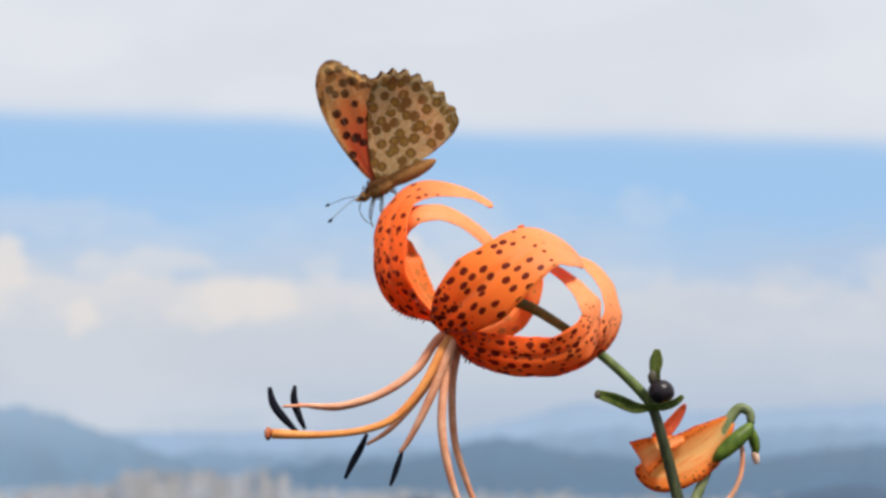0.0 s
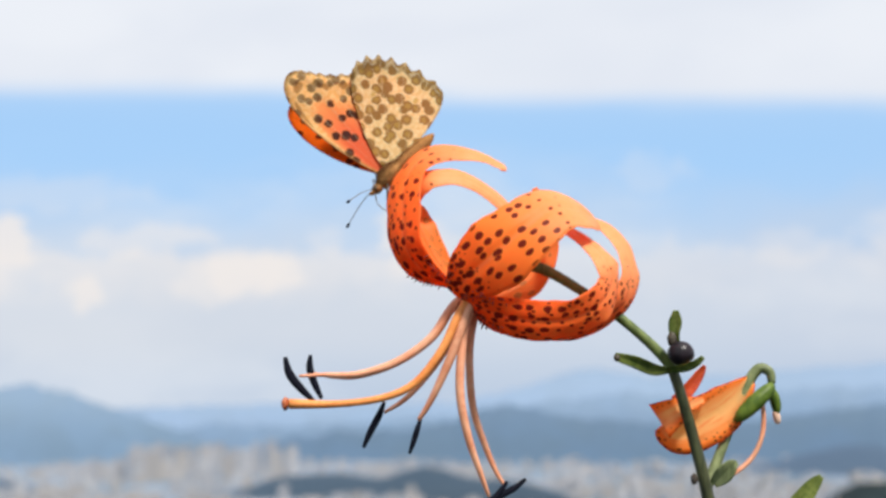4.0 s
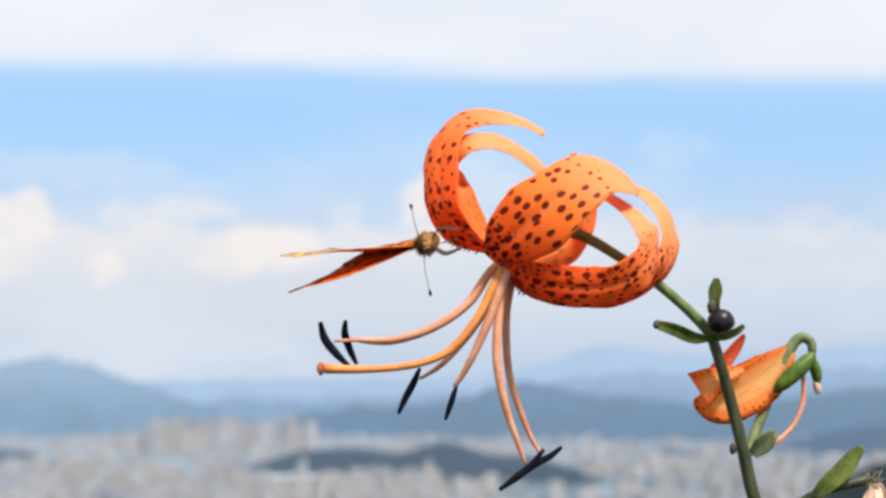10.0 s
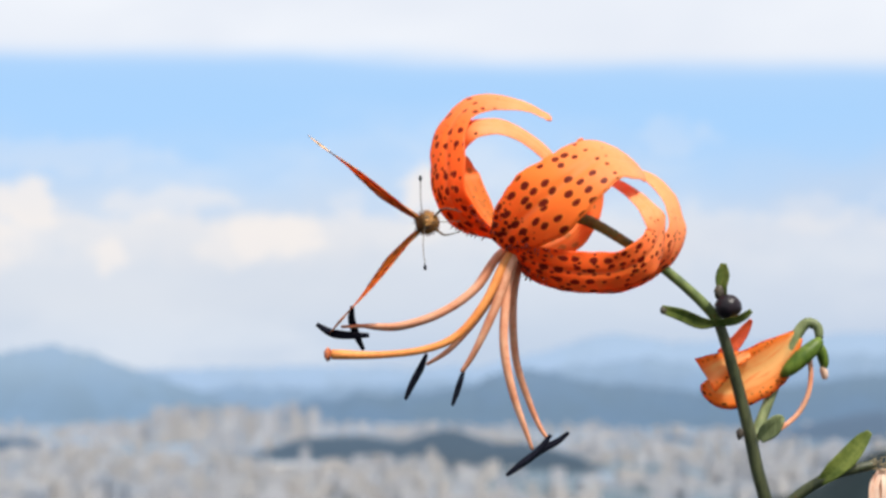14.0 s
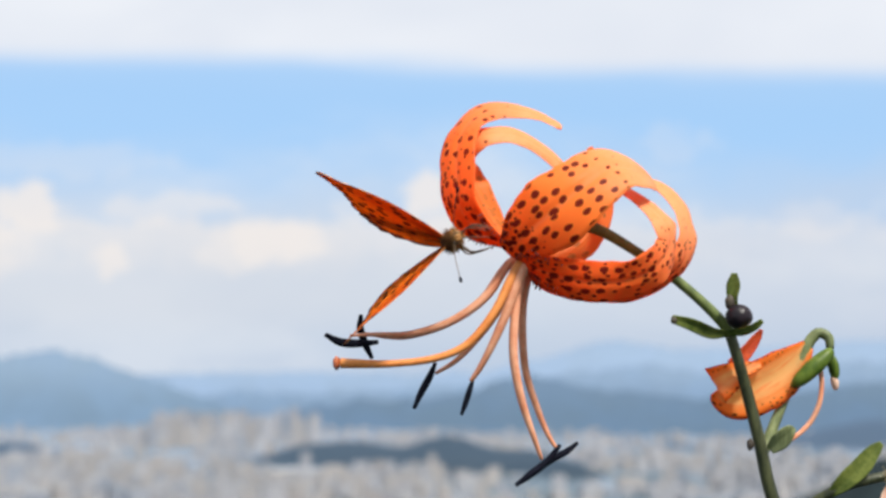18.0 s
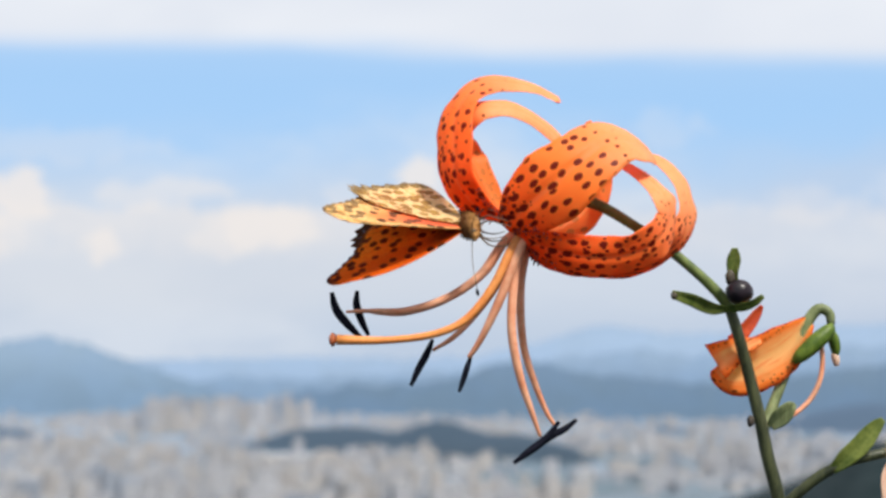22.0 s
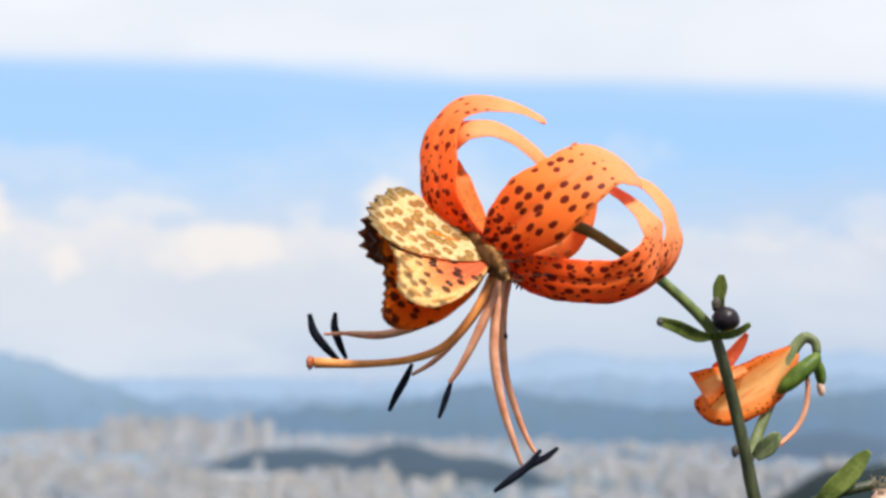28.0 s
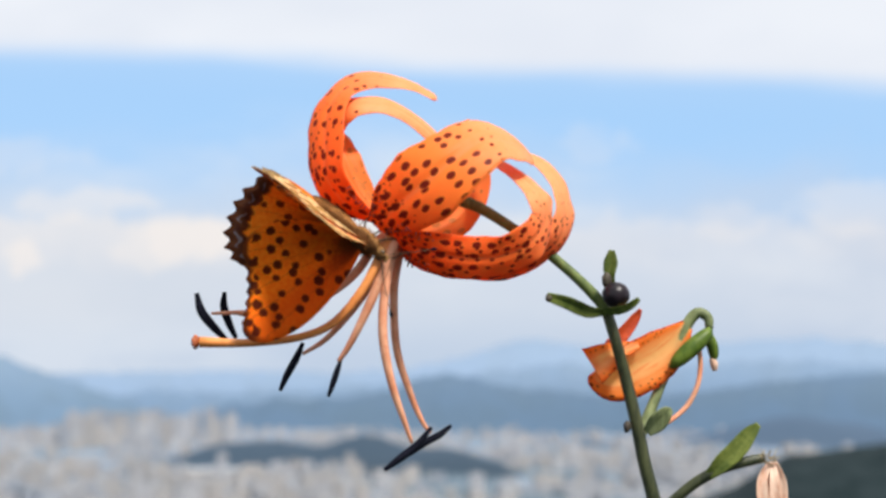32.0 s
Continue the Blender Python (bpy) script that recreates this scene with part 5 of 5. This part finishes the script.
def motions():
    """The butterfly's place and turn, and the lift of its left and right wings and the forward sweep of its fore and hind wings and the hind wings' extra lift, in degrees."""
    rows = [
        (0, -0.0042942, 0.0056137, 1.086, 0.0019747, 0.25647, 0.20385, -0.94481, 78.7, 71.26, -10.19, -0.2395, -0.55),
        (0.2, -0.0053478, 0.0053806, 1.0844, 0.035954, 0.25177, 0.1722, -0.95166, 84, 83.31, -10.89, 5.061, -0.517),
        (0.5, -0.0035696, 0.0038892, 1.0855, 0.10762, 0.26409, 0.14529, -0.9474, 60.14, 73.47, -7.548, 9.815, -0.481),
        (0.7, -0.0050621, 0.0045449, 1.0836, 0.11044, 0.31142, 0.17518, -0.92743, 50.22, 58.04, -11.78, 9.318, -0.518),
        (1, -0.0034616, 0.004217, 1.0844, 0.1247, 0.32299, 0.22359, -0.91112, 69.49, 71.53, -12.05, 2.66, -0.623),
        (1.2, -0.0049682, 0.0059401, 1.0834, 0.038679, 0.32799, 0.2396, -0.91297, 79.72, 60.6, -11.36, 4.93, -0.44),
        (1.5, -0.0044972, 0.0072796, 1.0857, 0.16882, 0.28767, 0.31503, -0.88854, 73.39, 55.31, -9.252, 4.309, -0.174),
        (1.7, -0.0061753, 0.0080228, 1.0845, 0.20768, 0.32811, 0.19542, -0.90057, 50.11, 58.88, -13.24, 1.836, -0.14),
        (2, -0.0050812, 0.0079928, 1.0856, 0.13802, 0.35613, 0.0090822, -0.92414, 39.79, 78.83, -9.934, -2.69, -0.156),
        (2.2, -0.0057203, 0.0078066, 1.0843, 0.1313, 0.34396, 0.071527, -0.927, 57.71, 83.99, -9.685, 0.6643, -0.386),
        (2.5, -0.0036264, 0.0072447, 1.0831, -0.0079552, 0.31269, 0.17417, -0.93372, 70.13, 69.17, -3.734, 3.979, -0.763),
        (2.7, -0.0054574, 0.0072591, 1.0831, 0.031141, 0.29677, 0.2779, -0.91309, 84, 59.02, -7.747, 5.636, -0.817),
        (3, -0.0033759, 0.0080489, 1.0825, 0.050864, 0.29491, 0.55964, -0.77282, 82.93, 13.36, -6.727, 5.831, -0.892),
        (3.2, -0.005003, 0.0088927, 1.0817, 0.017328, 0.2996, 0.45265, -0.83967, 67.95, 32.08, -8.974, 5.814, -0.842),
        (3.5, -0.0041873, 0.0094805, 1.0827, 0.023791, 0.31826, 0.19511, -0.9274, 73.07, 73.73, -6.742, 1.722, -0.77),
        (5.5, -0.010204, -0.012193, 1.0585, 0.26954, 0.62369, -0.24092, -0.69305, 55.528, 66.507, -0.90732, -2.5102, -0.321),
        (5.7, -0.0095938, -0.012385, 1.0583, 0.29723, 0.60819, -0.25709, -0.68968, 43.89, 60.1, -1.027, -2.363, -0.324),
        (6, -0.0073618, -0.012235, 1.057, 0.29928, 0.61372, -0.24534, -0.68817, 50.549, 73.002, 0.68902, -2.1417, -0.328),
        (6.2, -0.0070394, -0.012039, 1.057, 0.29956, 0.5759, -0.19656, -0.73482, 75.18, 84, -4.415, -0.5532, -0.337),
        (6.5, -0.0089241, -0.011882, 1.0565, 0.27354, 0.57626, -0.20599, -0.74208, 79.473, 79.532, -7.4425, 1.8295, -0.351),
        (6.7, -0.0072434, -0.011722, 1.0557, 0.29083, 0.60991, -0.18972, -0.71235, 57.24, 64.15, -2.74, 0.9944, -0.344),
        (7, -0.0069492, -0.012264, 1.0568, 0.32788, 0.58638, -0.24009, -0.70072, 37.714, 50.563, -1.7932, -0.25821, -0.333),
        (7.2, -0.0066465, -0.012095, 1.0559, 0.32773, 0.58537, -0.24404, -0.70028, 43.48, 54.28, -2.376, 0.2326, -0.333),
        (7.5, -0.0059733, -0.011423, 1.0527, 0.32102, 0.63466, -0.21023, -0.67079, 71.203, 79.005, 1.6841, 0.96869, -0.333),
        (7.7, -0.0046753, -0.011403, 1.0518, 0.32741, 0.6143, -0.23961, -0.67678, 80.18, 84, 1.396, 4.429, -0.597),
        (8, -0.005585, -0.011779, 1.0504, 0.33567, 0.58835, -0.28785, -0.67699, 66.657, 63.754, 1.2354, 9.6192, -0.994),
        (8.2, -0.0043607, -0.011479, 1.0502, 0.32192, 0.61285, -0.27717, -0.6663, 52.69, 46.97, -2.105, 4.135, -0.717),
        (8.5, -0.0046458, -0.011319, 1.0495, 0.35098, 0.64946, -0.28948, -0.60927, 51.559, 41.663, -4.6942, -4.0909, -0.301),
        (8.7, -0.003899, -0.011276, 1.0494, 0.36578, 0.63531, -0.34399, -0.58674, 60.29, 59.91, 0.041, 1.98, -0.984),
        (9, -0.0030644, -0.010732, 1.0451, 0.37644, 0.70231, -0.41417, -0.43992, 79.76, 76.858, 15.135, 11.087, -1),
        (9.2, -0.0017158, -0.0090375, 1.0481, 0.22902, 0.67002, -0.44605, -0.54741, 78.52, 51.97, -10.07, 6.367, -0.638),
        (9.5, -0.00415, -0.0065328, 1.0465, 0.35281, 0.60963, -0.49389, -0.50985, 72.75, 44.75, -27.65, -0.712, 1.416),
        (9.7, -0.0054783, -0.0083943, 1.0473, 0.28517, 0.65232, -0.45477, -0.53511, 78.12, 54.49, -21.62, -0.4272, 0.643),
        (10, -0.0046315, -0.010505, 1.0446, 0.37297, 0.58002, -0.5126, -0.51158, 82.302, 82.037, -8.2118, 0, -0.517),
        (10.2, -0.0044575, -0.010486, 1.0447, 0.38296, 0.55902, -0.51282, -0.52711, 84, 80.17, -9.036, 0, -0.448),
        (10.5, -0.0054958, -0.010564, 1.0443, 0.42745, 0.53389, -0.49754, -0.53358, 79.115, 69.186, -8.2094, 0, -0.344),
        (10.7, -0.0039903, -0.0076992, 1.0461, 0.42956, 0.56297, -0.47317, -0.52408, 65.74, 55.43, -8.383, -4.076, -0.091),
        (11, -0.0044766, -0.0034448, 1.0456, 0.49251, 0.60574, -0.43483, -0.44881, 67.49, 58.02, -4.323, -10.19, 0.288),
        (11.2, -0.0037042, -0.0042333, 1.0454, 0.49206, 0.6046, -0.43311, -0.45249, 71.6, 64.63, -4.53, -8.213, 0.103),
        (11.5, -0.0043909, -0.0057724, 1.046, 0.47923, 0.59749, -0.45312, -0.45609, 66.01, 59.12, -5.859, -5.248, -0.174),
        (11.7, -0.0035304, -0.0073921, 1.0448, 0.45242, 0.56357, -0.47689, -0.50028, 62.54, 62.51, -7.785, -3.149, -0.276),
        (12, -0.0055183, -0.010428, 1.0443, 0.39126, 0.55885, -0.50292, -0.53073, 81.717, 81.487, -8.3224, 0, -0.429),
        (12.2, -0.0047009, -0.010401, 1.044, 0.41928, 0.54147, -0.50155, -0.52864, 77.97, 76.68, -7.964, 0, -0.395),
        (12.5, -0.0053087, -0.010671, 1.0441, 0.46491, 0.54849, -0.47696, -0.50549, 62.426, 57.205, -5.1698, 0, -0.344),
        (12.7, -0.0041238, -0.0093724, 1.0446, 0.47773, 0.55368, -0.46002, -0.50358, 53.44, 52.88, -3.545, -2.075, -0.371),
        (13, -0.0031862, -0.0075953, 1.0456, 0.47828, 0.57921, -0.44737, -0.48541, 66.32, 65.22, -0.901, -5.187, -0.412),
        (13.2, -0.0018947, -0.0085341, 1.0454, 0.43816, 0.55358, -0.4858, -0.51532, 84, 83.67, -4.406, -3.112, -0.385),
        (13.5, -0.0050591, -0.010566, 1.0444, 0.45335, 0.53004, -0.49247, -0.52058, 77.697, 73.792, -8.1692, 0, -0.344),
        (13.7, -0.0048483, -0.010222, 1.045, 0.44474, 0.51891, -0.50428, -0.52787, 67.16, 61.81, -9.657, 0, -0.344),
        (14, -0.0064014, -0.010067, 1.0466, 0.44605, 0.53687, -0.48524, -0.52664, 50.311, 44.018, -8.9901, 0, -0.344),
        (14.2, -0.0052904, -0.010032, 1.0456, 0.45428, 0.52075, -0.491, -0.53044, 57.52, 55.25, -9.369, 3.566, -0.44),
        (14.5, -0.004459, -0.010287, 1.0455, 0.44288, 0.53787, -0.48378, -0.52963, 74.534, 72.281, -8.6008, 8.9142, -0.585),
        (16.5, -0.0054109, -0.010616, 1.0441, 0.47513, 0.54516, -0.48024, -0.49641, 60.411, 58.459, -5.0833, 0, -0.344),
        (16.7, -0.004131, -0.0096767, 1.0446, 0.50639, 0.55057, -0.46603, -0.4725, 53.04, 52.82, -0.8537, -2.858, -0.319),
        (17, -0.0030493, -0.0083315, 1.0448, 0.53457, 0.56634, -0.45561, -0.43117, 65.6, 62.88, 5.005, -7.145, -0.283),
        (17.2, -0.00092703, -0.0078974, 1.0434, 0.48392, 0.56238, -0.49388, -0.45346, 81.82, 77.48, -3.003, 0.969, -0.476),
        (17.5, -0.0010584, -0.0078726, 1.0436, 0.42879, 0.53806, -0.5363, -0.48888, 81.43, 81.29, -14.54, 13.14, -0.765),
        (17.7, -0.0011902, -0.010207, 1.0437, 0.45471, 0.54696, -0.51438, -0.47904, 76.99, 68.86, -7.078, 6.366, -0.663),
        (18, -0.0019351, -0.013731, 1.0435, 0.50964, 0.54765, -0.4697, -0.46876, 62.77, 47.9, 4.438, -3.795, -0.51),
        (18.2, -0.0032461, -0.012727, 1.044, 0.49234, 0.55143, -0.46792, -0.48434, 63.98, 52.87, 3.251, -2.277, -0.444),
        (18.5, -0.0021326, -0.010654, 1.0436, 0.47009, 0.57785, -0.44814, -0.49425, 79.02, 72.123, 3.2383, 0, -0.344),
        (18.7, -0.0010658, -0.010516, 1.0436, 0.46293, 0.61275, -0.42818, -0.47633, 84, 76.76, 1.555, 0.9286, -0.431),
        (19, 0.0018843, -0.010163, 1.0435, 0.47354, 0.66668, -0.36559, -0.44458, 68.32, 48.935, 0.59838, 2.3216, -0.562),
        (19.2, 0.0012633, -0.010821, 1.0444, 0.46988, 0.6533, -0.34428, -0.48362, 40, 35.85, -1.501, -1.564, -0.485),
        (19.5, 0.00079876, -0.011511, 1.0441, 0.42149, 0.67835, -0.31966, -0.50991, 30.199, 34.02, -2.3999, -7.3913, -0.371),
        (19.7, 0.00092038, -0.011298, 1.0431, 0.41719, 0.64443, -0.31696, -0.55696, 45.43, 55.47, 0.03592, -1.236, -0.489),
        (20, 0.0018, -0.010929, 1.042, 0.37204, 0.61465, -0.34789, -0.6023, 66.628, 71.716, 3.7178, 7.9963, -0.667),
        (20.2, 0.0020019, -0.010748, 1.0422, 0.39105, 0.60254, -0.36511, -0.59222, 83.48, 84, 8.075, 8.524, -0.779),
        (20.5, 0.001396, -0.010764, 1.0424, 0.40715, 0.57239, -0.40577, -0.58477, 72.346, 70.418, 13.35, 9.3162, -0.948),
        (20.7, 0.0019673, -0.010876, 1.0437, 0.39938, 0.61504, -0.3772, -0.56564, 62.16, 58.18, 4.552, 5.496, -0.756),
        (21, 0.0023288, -0.011069, 1.0454, 0.38887, 0.67455, -0.33107, -0.53306, 38.281, 31.905, -8.5668, -0.23357, -0.467),
        (21.2, 0.0023739, -0.011066, 1.0445, 0.41159, 0.64919, -0.36196, -0.52738, 22.32, 20.81, -4.726, 3.084, -0.533),
        (21.5, 0.0029459, -0.010727, 1.0428, 0.40913, 0.63384, -0.37606, -0.538, 58.579, 62.249, 0.92473, 8.0605, -0.632),
        (21.7, 0.0028109, -0.010829, 1.0421, 0.38778, 0.6351, -0.36998, -0.55623, 81.84, 82.81, 2.541, 8.979, -1),
        (22, 0.003746, -0.01083, 1.0408, 0.37037, 0.64756, -0.34049, -0.57233, 74.894, 74.701, 6.4222, 10.356, -1),
        (22.2, 0.0048236, -0.011047, 1.0419, 0.36046, 0.69348, -0.31788, -0.53675, 66.07, 65.06, 1.767, 2.585, -1),
        (22.5, 0.0052295, -0.011375, 1.0423, 0.37713, 0.74912, -0.24091, -0.48842, 41.109, 50.871, -4.3163, -9.0719, -0.325),
        (22.7, 0.0047197, -0.011626, 1.0424, 0.42393, 0.74045, -0.21572, -0.47484, 29.31, 43.61, -8.364, -2.228, -0.335),
        (23, 0.0083393, -0.010881, 1.0399, 0.34871, 0.8229, 0.0042579, -0.44857, 50.903, 57.211, -2.9993, 8.037, -0.351),
        (23.2, 0.008752, -0.011138, 1.0413, 0.33529, 0.77874, -0.081516, -0.52393, 80.27, 67.62, -7.445, 7.589, -0.426),
        (23.5, 0.0098776, -0.01124, 1.0408, 0.35152, 0.78123, -0.019957, -0.51548, 76.271, 57.371, -3.2979, 6.9177, -0.538),
        (23.7, 0.0095632, -0.011474, 1.0401, 0.3799, 0.78458, -0.039422, -0.48842, 51.18, 47.06, -3.163, -1.34, -0.436),
        (24, 0.01009, -0.011681, 1.0399, 0.44056, 0.77328, -0.097314, -0.4455, 22.701, 42.22, -8.4586, -7.5994, -0.319),
        (24.2, 0.011317, -0.011094, 1.0379, 0.44522, 0.78439, -0.081092, -0.42418, 33.15, 42.97, -7.214, -11.63, -0.237),
        (24.5, 0.012639, -0.010659, 1.0392, 0.43921, 0.82574, 0.029508, -0.35267, 60.89, 59.024, -4.6549, -9.5641, -0.134),
        (24.7, 0.012786, -0.010444, 1.0386, 0.44076, 0.79662, -0.012649, -0.41348, 70.21, 69.26, 1.927, -1.506, -0.73),
        (25, 0.013368, -0.010136, 1.0378, 0.43429, 0.75367, -0.062442, -0.48936, 81.303, 81.271, 13.591, 9.5719, -1),
        (25.2, 0.014065, -0.010775, 1.038, 0.42488, 0.78106, -0.00054639, -0.45763, 78.18, 74.93, 6.007, 0.9724, -1),
        (25.5, 0.012783, -0.011801, 1.0384, 0.41995, 0.82534, 0.054553, -0.37347, 56.74, 45.983, -7.1604, -8.5321, -0.282),
        (27.5, 0.012824, -0.011805, 1.0382, 0.45464, 0.81971, 0.030624, -0.34704, 65.588, 66.519, -7.6873, -3.458, -0.281),
        (27.7, 0.013797, -0.011682, 1.0394, 0.45565, 0.80752, -0.04104, -0.3723, 83.5, 82.17, 0.9113, -1.767, -0.683),
        (28, 0.013613, -0.011013, 1.038, 0.40515, 0.78497, 0.0062724, -0.46865, 82.6, 82.541, 7.7407, 9.3782, -1),
        (28.2, 0.013302, -0.011399, 1.0381, 0.40488, 0.79417, 0.032579, -0.452, 71.73, 70.61, 1.897, 2.483, -0.961),
        (28.5, 0.012686, -0.011917, 1.0382, 0.42511, 0.82079, 0.049506, -0.37833, 59.213, 57.11, -7.0451, -4.8894, -0.282),
        (28.7, 0.012731, -0.011396, 1.038, 0.40355, 0.81087, 0.051832, -0.42066, 69.45, 68.32, -0.777, -0.6374, -0.826),
        (29, 0.012243, -0.010527, 1.0375, 0.38249, 0.78615, 0.020273, -0.48503, 82.371, 82.309, 4.5389, 9.5648, -1),
        (29.2, 0.011443, -0.010632, 1.0378, 0.38702, 0.78254, 0.021787, -0.48722, 84, 84, -0.3246, 11.19, -1),
        (29.5, 0.0093133, -0.011496, 1.0377, 0.39123, 0.79672, 0.076393, -0.45425, 63.138, 65.651, -1.8309, 2.3055, -0.343),
        (29.8, 0.0068274, -0.012259, 1.0376, 0.44926, 0.7461, -0.04971, -0.48891, 27.863, 37.632, -2.6009, -7.1744, -0.345),
        (30, 0.0044618, -0.012104, 1.0378, 0.45633, 0.7248, -0.065327, -0.51201, 20.458, 32.735, -4.6656, -9.0519, -0.331),
        (30.2, 0.0054857, -0.011802, 1.0376, 0.45873, 0.73119, -0.067764, -0.50034, 29.38, 36.87, -8.388, -6.303, -0.345),
        (30.5, 0.0075416, -0.011077, 1.0371, 0.40652, 0.79443, 0.10291, -0.43936, 55.785, 60.499, -6.3952, -1.6224, -0.307),
        (30.7, 0.01039, -0.010539, 1.0366, 0.43651, 0.7792, 0.043468, -0.44768, 76.32, 80.66, -3.244, 6.379, -0.794),
        (31, 0.011588, -0.010319, 1.0376, 0.43609, 0.75008, -0.0056376, -0.49717, 83.379, 83.348, 9.0598, 9.3648, -1),
        (31.2, 0.01185, -0.010656, 1.0376, 0.44547, 0.79561, 0.025594, -0.40976, 75.61, 72.1, 3.178, 2.763, -0.966),
        (31.5, 0.012296, -0.011161, 1.0377, 0.44118, 0.83317, 0.074221, -0.32509, 61.959, 52.896, -7.9267, -7.9979, -0.235),
        (31.7, 0.01177, -0.010507, 1.0367, 0.4363, 0.82428, 0.073753, -0.35323, 51.2, 42.52, -8.736, -7.994, -0.251),
        (32, 0.0099424, -0.0097263, 1.0368, 0.44597, 0.82421, 0.089798, -0.33723, 61.868, 58.066, -8.1127, -6.8692, -0.255),
    ]
    walk(butterfly, [(t, Matrix.LocRotScale((x, y, z), Quaternion((a, b, c, d)), None)) for t, x, y, z, a, b, c, d, *_ in rows])
    for side, fore, hind in wings:
        k = 8 if side == 1 else 9
        walk(fore, [(r[0], pose(0, 0, 0, side * r[k], 0, 0) @ pose(0, 0, 0, 0, 0, -side * r[10])) for r in rows])
        walk(hind, [(r[0], pose(0, 0, 0, side * (r[k] + r[12]), 0, 0) @ pose(0, 0, 0, 0, 0, -side * r[11])) for r in rows])
    # the wing tip brushes one anther, which swings on its filament
    swing = [(0, 0), (10.5, 0), (11, 64), (11.5, 0), (13.5, 0), (14, -45), (14.5, 0), (16.5, 9), (17, 39), (17.5, 0), (18, -49), (18.5, 0), (32, 0)]
    joint = Matrix.Translation(anther_joint)
    walk(brushed_anther, [(t, joint @ Matrix.Rotation(radians(a), 4, AWAY) @ joint.inverted()) for t, a in swing])


motions()
